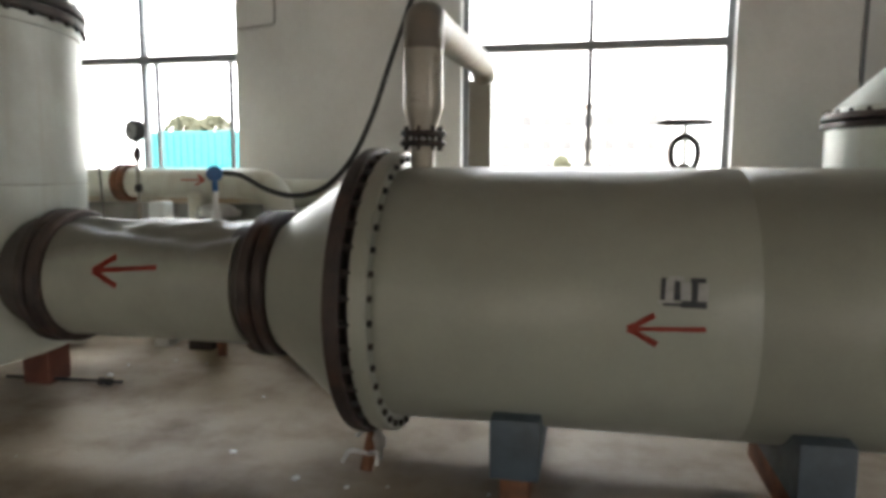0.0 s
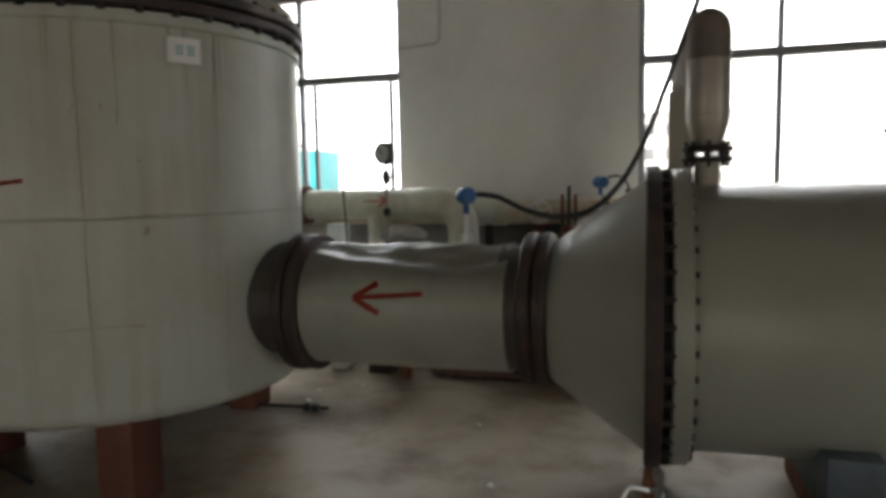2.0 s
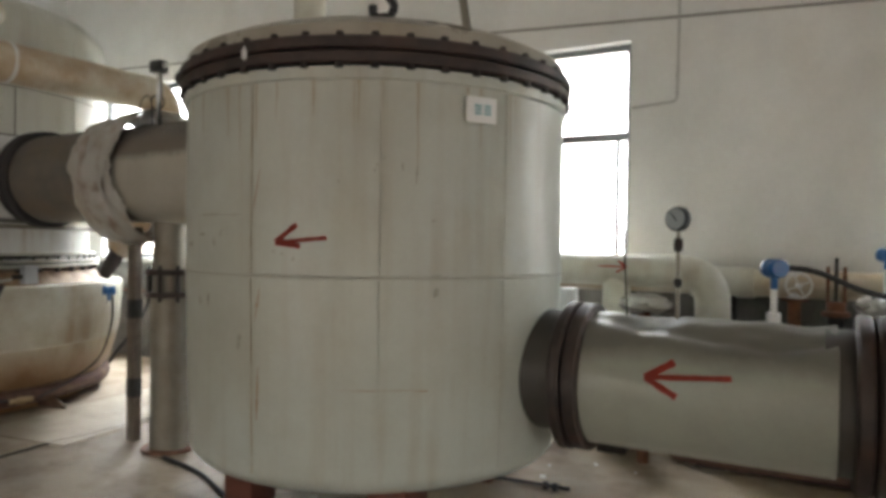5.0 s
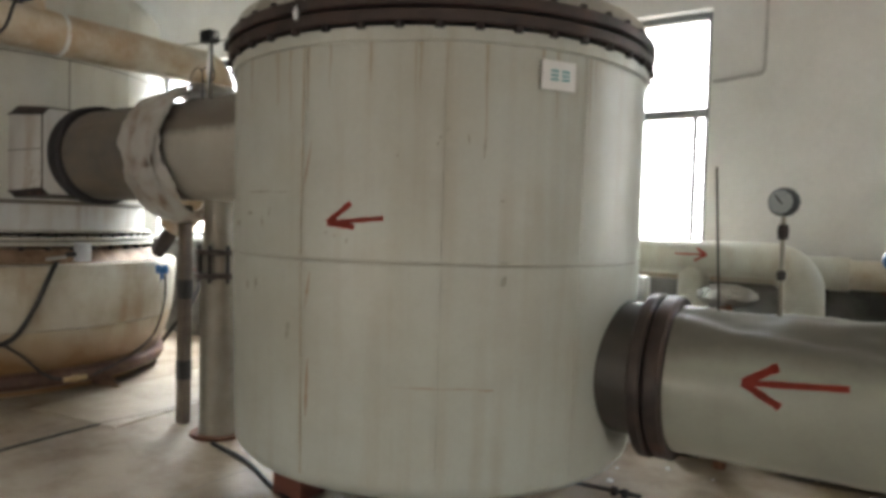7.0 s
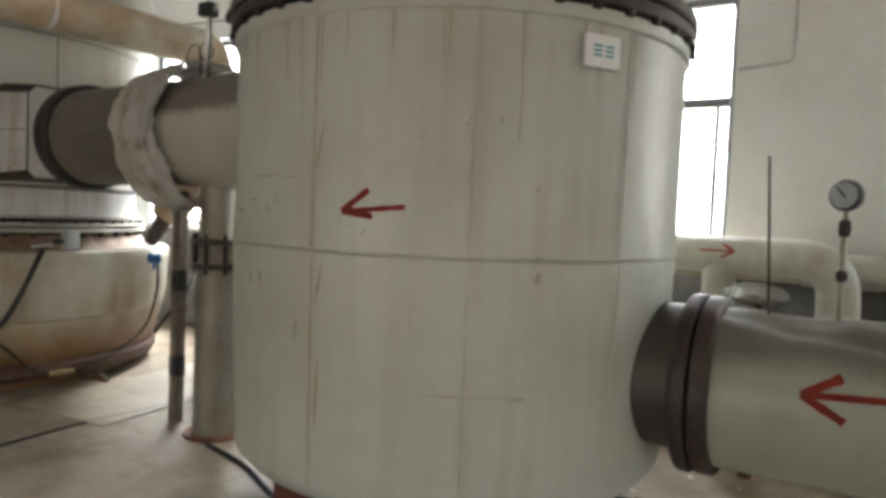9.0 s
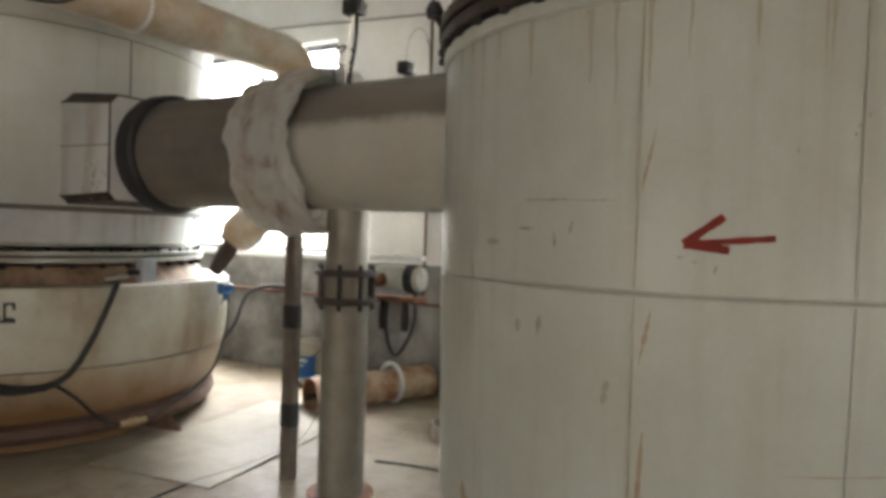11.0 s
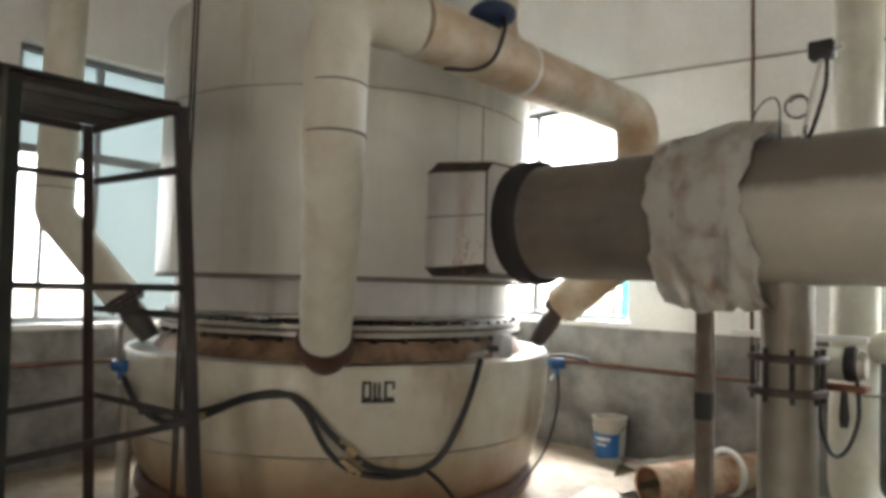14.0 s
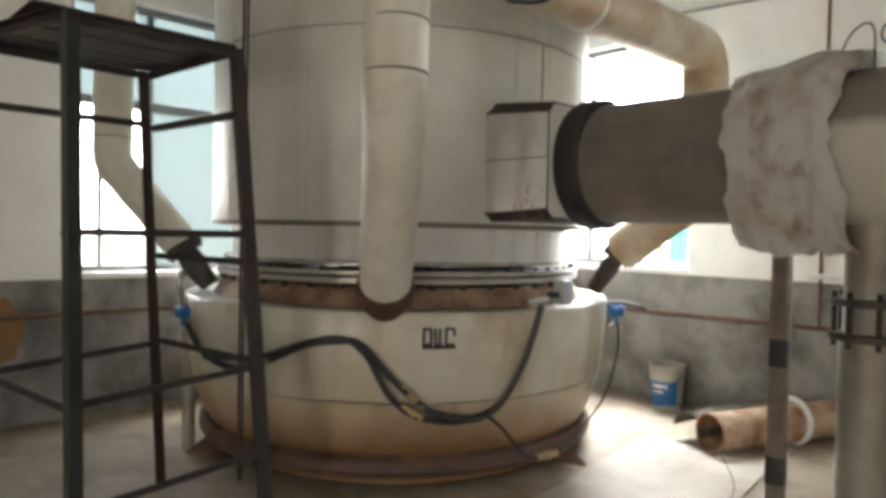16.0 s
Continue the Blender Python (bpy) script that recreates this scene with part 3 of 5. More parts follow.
red_arrow((-3.372, 1.477), (-3.14, 1.499), on_drum, "red painted arrow on the cream drum", 1.25, ((0.43, 0.33), (0.5, -0.06)))
part("girth_seam", ring(0.9, TR + 0.0012, 1.331, 1.3345, (TX, TY, 0), None, 128, 0.0005), SCUFF, drum, "dark girth seam")
runs = random.Random(11)
for k in range(26):
    u, top, long, wide = TX + runs.uniform(-1.3, 1.3), 2.158, runs.uniform(0.06, 0.5) ** 1.3, runs.uniform(0.004, 0.013)
    bm = bmesh.new()
    rows = []
    for i in range(7):
        t = i / 6
        w = wide * (1 - 0.8 * t) * runs.uniform(0.7, 1.2)
        rows.append([bm.verts.new(on_drum(u + w * s + 0.006 * noise.noise(Vector((k, t * 2, 0))), top - long * t)) for s in (-1, 1)])
    for r0, r1 in zip(rows, rows[1:]):
        bm.faces.new((r0[0], r0[1], r1[1], r1[0]))
    bmesh.ops.translate(bm, verts=bm.verts, vec=(0, 0.0025, 0))
    part("rust_run", bm, RUSTRUN, drum, "", 0)

RUSTSEAM = material("rust_tinged_seam", (0.42, 0.36, 0.26), (0.50, 0.50, 0.42), 0.5, 0, 60, 7, 0.05, 0.9)
for u in (-3.5, -2.92, -2.33, -4.1, -4.75):
    for z0, z1 in ((0.47, 1.32), (1.345, 2.16)):
        part("lap_seam", tube([on_drum(u, z0 + (z1 - z0) * k / 6) for k in range(7)], 0.004 if u == -3.5 else 0.0025, 6), RUSTSEAM if u == -3.5 else CREAM, drum)
for u, v, w, h, mt in (
        (-2.95, 1.775, 0.013, 0.016, DARKDUCT), (-2.94, 1.80, 0.012, 0.013, DARKDUCT), (-2.91, 1.83, 0.012, 0.012, DARKDUCT), (-2.83, 1.785, 0.012, 0.035, DARKDUCT), (-2.775, 1.73, 0.014, 0.085, DARKDUCT),
        (-2.70, 1.57, 0.02, 0.014, DARKDUCT), (-2.70, 1.25, 0.04, 0.045, DARKDUCT), (-2.70, 1.335, 0.05, 0.012, DARKDUCT), (-3.87, 1.592, 0.19, 0.014, DARKDUCT), (-3.68, 1.593, 0.13, 0.006, DARKDUCT),
        (-3.89, 1.50, 0.06, 0.02, DARKDUCT), (-3.76, 1.455, 0.02, 0.045, DARKDUCT), (-3.71, 1.495, 0.018, 0.04, DARKDUCT), (-3.9, 1.18, 0.03, 0.045, DARKDUCT), (-3.82, 1.185, 0.03, 0.06, DARKDUCT), (-3.6, 1.0, 0.035, 0.075, DARKDUCT),
        (-3.10, 1.728, 0.014, 0.016, DARKDUCT), (-3.39, 1.435, 0.02, 0.01, DARKDUCT), (-3.35, 1.425, 0.016, 0.008, DARKDUCT), (-3.3, 1.395, 0.014, 0.025, DARKDUCT), (-4.13, 1.30, 0.015, 0.14, DARKDUCT), (-4.05, 1.45, 0.07, 0.03, DARKDUCT),
        (-3.10, 0.857, 0.36, 0.006, RUST), (-2.76, 0.847, 0.06, 0.014, RUST), (-3.485, 0.7, 0.02, 0.24, RUST), (-3.49, 1.13, 0.018, 0.16, RUST), (-3.5, 1.6, 0.012, 0.2, RUST), (-4.2, 0.5, 0.07, 0.1, RUST)):
    bm = bmesh.new()
    skew = random.uniform(-0.3, 0.3) * h
    rows = []
    for k in range(15):
        t = k / 14
        q = 0.42 * (0.1 + 0.9 * math.sin(math.pi * (0.04 + 0.92 * t))) * (0.3 + 0.9 * random.random())
        if w > h:
            rows.append([on_drum(u + w * t, v + h * (0.5 + s * q)) for s in (-1, 1)])
        else:
            rows.append([on_drum(u + w * (0.5 + s * q) + skew * t, v + h * t) for s in (-1, 1)])
    rows = [[bm.verts.new(p - (p - Vector((TX, TY, p.z))).normalized() * 0.0022) for p in r] for r in rows]
    for r0, r1 in zip(rows, rows[1:]):
        bm.faces.new((r0[0], r0[1], r1[1], r1[0]))
    part("scuff", bm, SCUFF if mt is DARKDUCT else DRYRUST, drum, "", 0)
sign = thing("name_plate", (-2.66, 3.02, 2.01), "small white plate with faded blue writing on the drum", "sign")
turn = Matrix.Translation((-2.66, 3.04, 2.06)) @ Matrix.Rotation(math.atan2(TY - 3.04, TX + 2.66) - math.pi / 2, 4, "Z")
bm = box((-0.075, -0.035, -0.055), (0.075, -0.02, 0.055), 0.003)
bmesh.ops.transform(bm, matrix=turn, verts=bm.verts)
part("plate", bm, material("clean_white_plastic", (0.86, 0.87, 0.86), (0.8, 0.81, 0.8), 0.35, 0, 60, 6, 0.02), sign)
for x in (-0.04, 0.01):
    for k in range(3):
        bm = box((x, -0.0375, -0.02 + k * 0.016), (x + 0.034, -0.0345, -0.012 + k * 0.016), 0)
        bmesh.ops.transform(bm, matrix=turn, verts=bm.verts)
        part("writing", bm, TEAL, sign)

single("paper_tag", lathe([(0, 0.03), (0.012, 0.0), (0.01, -0.03), (0.0, -0.032)], (TX + 1.066 * math.sin(0.02), TY - 1.066 * math.cos(0.02), 2.285), None, 8), WHITE, "small torn white paper tag on the drum flange", "tag")

# upper duct from the drum to the tower
AX = 3.65
UZ, UR = 1.945, 0.35
upper = thing("transfer_duct", (-5.6, AX, UZ - UR), "grey clad overhead duct between drum and tower", "duct")
part("cladding", lathe([(0.25, -5.5), (UR, -5.5), (UR, -4.45), (0.25, -4.45)], on_x(0, UZ), ALONG_X, 72), TRANSFER, upper)
part("dark_section", lathe([(0.25, -6.71), (UR - 0.008, -6.71), (UR - 0.008, -5.5), (0.25, -5.5)], on_x(0, UZ), ALONG_X, 72), DARKDUCT, upper, "sooty dark grey section")
part("joint_ring", lathe([(0.25, -6.86), (UR + 0.02, -6.86), (UR + 0.032, -6.83), (UR + 0.03, -6.73), (UR + 0.012, -6.71), (0.25, -6.71)], on_x(0, UZ), ALONG_X, 72), BLACKRUB, upper, "black rubber joint ring")
bm = bmesh.new()
n, m = 120, 40
rows = []
for j in range(m + 1):
    t = j / m
    row = []
    for i in range(n):
        a = 2 * math.pi * i / n
        ragged = 0.10 * noise.noise(Vector((math.cos(a) * 1.6, math.sin(a) * 1.6, 5 if t > 0.5 else 9))) + 0.03 * noise.noise(Vector((math.cos(a) * 6, math.sin(a) * 6, 2)))
        x = -5.90 + 0.5 * t + ragged * (t - 0.45) * 1.6
        p = Vector((x * 6, math.cos(a) * 2.0, math.sin(a) * 2.0))
        fold = 0.035 * abs(noise.noise(p)) + 0.04 * (0.5 - abs(noise.noise(Vector((x * 14, math.cos(a) * 2.2, math.sin(a) * 2.2))))) + 0.008 * noise.noise(p * 3.1)
        tie = 0.03 * math.exp(-((t - 0.62 - 0.05 * math.sin(2 * a)) / 0.05) ** 2)
        r = UR + 0.03 + fold - tie + 0.02 * math.sin(math.pi * t) + 0.07 * max(0, -math.sin(a)) ** 3
        row.append(bm.verts.new((x, AX + r * math.cos(a), UZ + r * math.sin(a))))
    rows.append(row)
for a, b in zip(rows, rows[1:]):
    for i in range(n):
        bm.faces.new((a[i], a[(i + 1) % n], b[(i + 1) % n], b[i]))
bmesh.ops.solidify(bm, geom=bm.faces, thickness=0.014)
wrap = thing("cloth_wrap", (-5.65, AX, UZ - UR), "rust-stained white cloth wrapped round the overhead duct", "cloth")
part("cloth", bm, CLOTH, wrap, "", 70)
bm = bmesh.new()
rows = []
for j in range(15):
    row = []
    for i in range(61):
        a = radians(40 + 160 * i / 60)
        x = -5.68 + 0.26 * j / 14 + 0.05 * noise.noise(Vector((a * 3, j * 0.15, 4)))
        r = UR + 0.085 + 0.02 * math.sin(math.pi * j / 14) + 0.035 * noise.noise(Vector((x * 9, a * 1.3, 1))) + 0.012 * noise.noise(Vector((x * 22, a * 5, 7)))
        row.append(bm.verts.new((x + 0.1 * math.sin(a) - 0.05, AX + r * math.cos(a), UZ + r * math.sin(a))))
    rows.append(row)
for r0, r1 in zip(rows, rows[1:]):
    for i in range(60):
        bm.faces.new((r0[i], r0[i + 1], r1[i + 1], r1[i]))
bmesh.ops.solidify(bm, geom=bm.faces, thickness=0.012)
part("flap", bm, CLOTH, wrap, "loose overlapping flap", 70)

# post under the duct with its sight-glass joint, and the wooden prop
PX, PY = -5.365, 3.68
post = thing("drain_leg_pipe", (PX, PY, 0.0), "dull metal drain leg pipe with a bolted joint", "pipe")
part("lower_pipe", lathe([(0.03, 0.0), (0.13, 0.0), (0.13, 1.08), (0.03, 1.08)], (PX, PY, 0), None, 40), BARE, post)
part("upper_pipe", lathe([(0.03, 1.26), (0.118, 1.26), (0.118, 1.64), (0.03, 1.64)], (PX, PY, 0), None, 40), BARE, post)
part("foot_plate", ring(0.02, 0.19, 0.0, 0.02, (PX, PY, 0), None, 32), RUST, post)
joint = part("joint_flange", ring(0.03, 0.175, 1.08, 1.115, (PX, PY, 0), None, 40), FLANGE, post, "rusted flange")
part("joint_flange", ring(0.03, 0.175, 1.235, 1.27, (PX, PY, 0), None, 40), FLANGE, post, "rusted flange")
part("sight_glass", lathe([(0.03, 1.115), (0.12, 1.115), (0.12, 1.235), (0.03, 1.235)], (PX, PY, 0), None, 40), BARE, post)
for i in range(8):
    a = 2 * math.pi * (i + 0.5) / 8
    x, y = PX + 0.152 * math.cos(a), PY + 0.152 * math.sin(a)
    part("stud", tube([(x, y, 1.05), (x, y, 1.3)], 0.012, 8), DARKSTEEL, post)
prop = thing("duct_prop", (-5.757, 3.685, 0.0), "weathered wooden prop with black tape bands under the duct", "prop")
part("stick", box((-5.797, 3.65, 0.0), (-5.717, 3.72, 1.57), 0.008), material("weathered_wood", (0.17, 0.14, 0.11), (0.10, 0.08, 0.065), 0.8, 0, 60, 6, 0.3, 0.7, (0.05, 0.04, 0.03), 0.5, (20, 20, 1)), prop)
for z in (0.9, 0.32):
    part("tape_band", box((-5.8, 3.647, z), (-5.714, 3.723, z + 0.14), 0.008), BLACK, prop)

# tower with its bowl-shaped bottom
BASERING = material("brown_rusted_ring", (0.10, 0.05, 0.034), (0.06, 0.034, 0.024), 0.6, 0.05, 60, 6, 0.3, 0.8, (0.26, 0.17, 0.09), 0.6, (5, 5, 5))
BX, BY = -8.63, 3.71


def up(profile):
    return [(r * 1.032, 1.52 + (z - 1.52) * 1.032) for r, z in profile]


def tower_ring(r, z0, z1, e=0.005):
    return lathe(up([(1.0, z0), (r - e, z0), (r, z0 + e), (r, z1 - e), (r - e, z1), (1.0, z1)]), (BX, BY, 0), None, 128, None, 0, True)


tower = thing("separator_tower", (BX, BY, 0.0), "large cream clad tower on a rust-stained bowl base", "tower")
part("base", lathe([(0.5, 0.0), (1.3, 0.0), (1.3, 0.13), (0.5, 0.13)], (BX, BY, 0), None, 96), BOWL_LOW, tower, "tan stained base skirt")
part("base_ring", lathe(up([(1.2, 0.12), (1.36, 0.11), (1.42, 0.13), (1.445, 0.17), (1.44, 0.22), (1.41, 0.25), (1.2, 0.26)]), (BX, BY, 0), None, 128, None, 0.004), BASERING, tower, "red-brown rusted base ring")
part("lower_bowl", lathe(up([(1.2, 0.24), (1.385, 0.25), (1.44, 0.34), (1.485, 0.48), (1.507, 0.575), (1.2, 0.577)]), (BX, BY, 0), None, 160), BOWL_LOW, tower, "tan rust-stained lower bowl")
part("upper_bowl", lathe(up([(1.2, 0.583), (1.51, 0.583), (1.522, 0.656), (1.545, 0.95), (1.548, 1.065), (1.535, 1.085), (1.42, 1.09), (1.38, 1.08), (1.0, 1.08)]), (BX, BY, 0), None, 160), BOWL, tower, "cream bowl wall with rust runs")
part("gutter", lathe(up([(1.0, 1.06), (1.36, 1.084), (1.33, 1.13), (1.29, 1.2), (1.0, 1.22)]), (BX, BY, 0), None, 128), GUTTER, tower, "rust-streaked gutter under the flange")
for a in (-103, 10):
    bm = bmesh.new()
    u = Matrix.Translation((BX, BY, 0)) @ Matrix.Rotation(radians(a), 4, "Z")
    side = [[bm.verts.new(u @ Vector((r, y, z))) for r, z in ((1.28, 0.0), (1.6, 0.0), (1.6, 0.02), (1.42, 0.14), (1.28, 0.14))] for y in (-0.012, 0.012)]
    for k in range(5):
        bm.faces.new((side[0][k], side[0][(k + 1) % 5], side[1][(k + 1) % 5], side[1][k]))
    bm.faces.new(side[0])
    bm.faces.new(side[1][::-1])
    part("gusset", bm, BASERING, tower, "rusted triangular foot plate", 0)
fl = part("flange", tower_ring(1.335, 1.225, 1.255), GREYDUCT, tower)
part("flange", tower_ring(1.335, 1.27, 1.298), GREYDUCT, tower)
part("flange", tower_ring(1.30, 1.33, 1.352), GREYDUCT, tower)
part("gasket", tower_ring(1.315, 1.256, 1.269, 0.002), BLACKRUB, tower)
part("band", lathe(up([(1.0, 1.35), (1.245, 1.35), (1.245, 1.6), (1.0, 1.6)]), (BX, BY, 0), None, 128), STAINBAND, tower, "pale band with rust runs")
bolts(64, 1.345, (BX, BY, 1.30), "z", 0.013, DARKSTEEL, fl)
bolts(44, 1.34, (BX, BY, 1.195), "z", 0.024, DARKSTEEL, fl, name="nut")
part("drip_edge", tower_ring(1.378, 1.555, 1.585, 0.004), DARKDUCT, tower, "dark drip edge")
part("shell", lathe(up([(1.0, 1.575), (1.36, 1.575), (1.372, 1.585), (1.372, 2.70), (1.368, 2.705), (1.368, 2.712), (1.372, 2.717), (1.372, 3.26), (1.35, 3.34), (1.26, 3.43), (1.0, 3.5), (0, 3.54)]), (BX, BY, 0), None, 160), TOWER, tower)
for a in (-150, -122, -94, -66, -38, -12, 20, 60):
    c, s_ = math.cos(radians(a)), math.sin(radians(a))
    q = 1.4175
    part("lap_seam", tube([(BX + q * c, BY + q * s_, 1.60), (BX + q * c, BY + q * s_, 3.28)], 0.004, 6), TOWER, tower)
part("girth_seam", ring(1.3, 1.4185, 2.732, 2.739, (BX, BY, 0), None, 128, 0.0005), DARKDUCT, tower, "dark girth seam")
c, s_ = math.cos(math.atan2(3.636 - BY, -7.215 - BX)), math.sin(math.atan2(3.636 - BY, -7.215 - BX))
part("lap_seam", tube([(BX + 1.417 * c, BY + 1.417 * s_, 2.33), (BX + 1.417 * c, BY + 1.417 * s_, 2.73)], 0.005, 6), DARKDUCT, tower)
bm = bmesh.new()
corner = [(-0.435, -0.295), (-0.39, -0.345), (0.39, -0.345), (0.435, -0.295), (0.435, 0.3), (0.38, 0.36), (-0.38, 0.36), (-0.435, 0.3)]
rows = [[bm.verts.new((x, AX + y * k, UZ + z * k)) for y, z in corner] for x, k in ((-7.7, 1), (-7.25, 1), (-6.87, 0.92), (-6.862, 0.86))]
for a, b in zip(rows, rows[1:]):
    for i in range(8):
        bm.faces.new((a[i], a[(i + 1) % 8], b[(i + 1) % 8], b[i]))
bm.faces.new(rows[-1])
nozzle = part("nozzle_box", bm, STAINBAND, tower, "pale sheet box with cut corners round the nozzle", 20)
nozzle.data.materials.append(FLANGE)
for f in nozzle.data.polygons:
    # the cut corners, top and end are rusted
    if abs(f.normal.z) > 0.5:
        f.material_index = 1
for (y0, z0), (y1, z1) in zip(corner[:1] + corner[4:], corner[1:2] + corner[5:] + corner[:1]):
    part("edge_seal", tube([(-7.5, AX + y0, UZ + z0), (-7.25, AX + y0, UZ + z0), (-6.87, AX + y0 * 0.92, UZ + z0 * 0.92), (-6.868, AX + y1 * 0.92, UZ + z1 * 0.92)], 0.006, 8), FLANGE, nozzle)
part("panel_seam", tube([(-7.4, AX - 0.435, UZ + 0.02), (-7.25, AX - 0.435, UZ + 0.02), (-6.88, AX - 0.4025, UZ + 0.02)], 0.004, 6), DARKDUCT, nozzle)
specks = random.Random(3)
for k in range(26):
    x, z, q = specks.gauss(-7.0, 0.05), UZ - 0.2 + specks.gauss(0, 0.06), specks.uniform(0.004, 0.011)
    y = AX - 0.435 + 0.0921 * max(0, x + 7.25)
    part("rust_speck", box((x, y - 0.003, z), (x + q, y + 0.002, z + q * specks.uniform(0.7, 2.2))), GUTTER, nozzle, "", 0)


# header pipe over the tower with its feeds
header = thing("feed_header_pipe", (-7.38, 2.62, 1.1), "cream clad feed pipe with rust stains in front of the tower", "pipe")
part("front_drop", tube(rounded([(-6.66, 2.42, 2.78), (-6.78, 2.05, 2.78), (-6.80, 2.05, 2.15), (-6.93, 2.17, 1.95), (-7.45, 2.57, 1.2)], 0.17), 0.142, 36), PIPE, header)
part("cup", lathe([(0.02, -0.03), (0.155, -0.05), (0.165, 0.0), (0.16, 0.05), (0.12, 0.14), (0.09, 0.2), (0.02, 0.2)], (-7.44, 2.56, 1.215), Vector((-0.5, 0.45, -0.62)).to_track_quat("Z", "Y").to_matrix().to_4x4(), 36), BASERING, header, "rusted socket")
part("cross_run", tube(rounded([(-6.67, 2.41, 2.78), (-6.62, 4.25, 2.78), (-6.6, 4.6, 2.78), (-6.6, 4.64, 1.85), (-6.98, 4.66, 1.6), (-7.22, 4.65, 1.42)], 0.24), 0.15, 36), RUSTPIPE, header, "rust-stained pipe run")
part("clamp_band", ring(0.1, 0.158, -0.02, 0.02, (-6.655, 3.25, 2.78), Matrix.Rotation(radians(-90), 4, "X"), 36), WHITE, header, "pale wrapping band")
part("branch", tube(rounded([(-6.64, 3.05, 2.8), (-6.66, 3.05, 3.1), (-6.75, 3.2, 3.15)], 0.1), 0.1, 24), RUSTPIPE, header)
for d, z in ((0, 2.42), (0, 2.2), (1, 1.8)):
    p = Vector((-6.785, 2.05, z)) if not d else Vector((-7.035, 2.25, z))
    part("lap_seam", ring(0.1, 0.1405, -0.004, 0.004, p, None if not d else Matrix.Rotation(radians(-30), 4, Vector((0.7, 0.7, 0))), 36, 0.001), DARKDUCT, header)


def flanged_valve(a, b, name, label, coat=None, big=1.0):
    """A short rusted valve body between two flanges, from a to b."""
    a, b = Vector(a), Vector(b)
    v = thing(name, b, label, "valve")
    turn = (b - a).to_track_quat("Z", "Y").to_matrix().to_4x4()
    L = (b - a).length
    part("body", lathe([(0.02, 0.0), (0.06 * big, 0.0), (0.075 * big, L * 0.4), (0.055 * big, L), (0.02, L)], a, turn, 24), coat or RUST, v)
    f0 = part("flange", ring(0.02, 0.115 * big, -0.03, 0.0, a, turn, 28), FLANGE, v)
    part("flange", ring(0.02, 0.115 * big, 0.008, 0.038, a, turn, 28), FLANGE, v)
    for k in range(8):
        q = turn @ Vector((0.095 * big * math.cos(k * math.pi / 4), 0.095 * big * math.sin(k * math.pi / 4), 0))
        part("bolt", tube([a + q + (a - b).normalized() * 0.05, a + q - (a - b).normalized() * 0.06], 0.009, 6), DARKSTEEL, v)
    return v


flanged_valve((-7.24, 4.65, 1.4), (-7.42, 4.6, 1.12), "inlet_valve", "rusted flanged inlet valve on the tower rim", FLANGE)
flanged_valve((-9.47, 2.32, 1.38), (-9.36, 2.48, 1.1), "inlet_valve", "dark rusted flanged valve on the tower rim", NOZZLE, 1.25)
left = thing("feed_branch_pipe", (-9.6, 1.87, 1.3), "cream clad branch pipe bent towards the tower rim", "pipe")
part("run", tube(rounded([(-9.62, 1.9, 4.9), (-9.62, 1.87, 1.98), (-9.47, 2.31, 1.4)], 0.05, 3), 0.13, 32), PIPE, left)
part("lap_seam", ring(0.1, 0.133, -0.004, 0.004, (-9.62, 1.87, 2.15), None, 32, 0.001), DARKDUCT, left)
bm = bmesh.new()
bmesh.ops.create_icosphere(bm, subdivisions=3, radius=0.12, matrix=Matrix.LocRotScale((-6.62, 2.95, 2.99), None, (1.1, 1.0, 0.6)))
act = thing("valve_actuator", (-6.62, 2.95, 2.92), "dark blue round valve actuator on the feed pipe", "actuator")
part("housing", bm, material("dark_blue_enamel", (0.012, 0.03, 0.09), (0.01, 0.02, 0.05), 0.4, 0, 60, 8, 0.05), act)
part("stem", lathe([(0, 2.88), (0.035, 2.88), (0.05, 2.93), (0, 2.93)], (-6.62, 2.95, 0), None, 20), DARKSTEEL, act)
single("cable", tube(curve_through([(-6.53, 2.92, 2.95), (-6.47, 2.86, 2.85), (-6.5, 2.82, 2.7), (-6.56, 2.74, 2.63), (-6.66, 2.62, 2.625)]), 0.011, 8), BLACK, "black cable hanging round the feed pipe", "cable")

# hoses and instruments on the bowl
hose = thing("hose_loom", (-7.6, 2.5, 0.9), "black rubber hoses looped across the tower bowl", "hose", "hoses on the bowl")
part("hose", tube(curve_through([(-8.97, 2.13, 0.88), (-8.66, 2.09, 0.75), (-8.35, 2.12, 0.69), (-8.07, 2.19, 0.76), (-7.83, 2.29, 0.87), (-7.66, 2.4, 0.91), (-7.56, 2.49, 0.89), (-7.45, 2.61, 0.72), (-7.37, 2.71, 0.6), (-7.3, 2.85, 0.49), (-7.2, 3.05, 0.46), (-7.13, 3.19, 0.53), (-7.06, 3.29, 0.74), (-7.03, 3.37, 0.94), (-7.04, 3.45, 1.1)]), 0.019, 12), BLACK, hose)
part("hose", tube(curve_through([(-8.6, 2.08, 0.72), (-8.07, 2.18, 0.79), (-7.78, 2.32, 0.9), (-7.63, 2.43, 0.92), (-7.53, 2.51, 0.83), (-7.46, 2.61, 0.62), (-7.39, 2.72, 0.5), (-7.29, 2.9, 0.44), (-7.19, 3.09, 0.45)]), 0.016, 12), BLACK, hose)
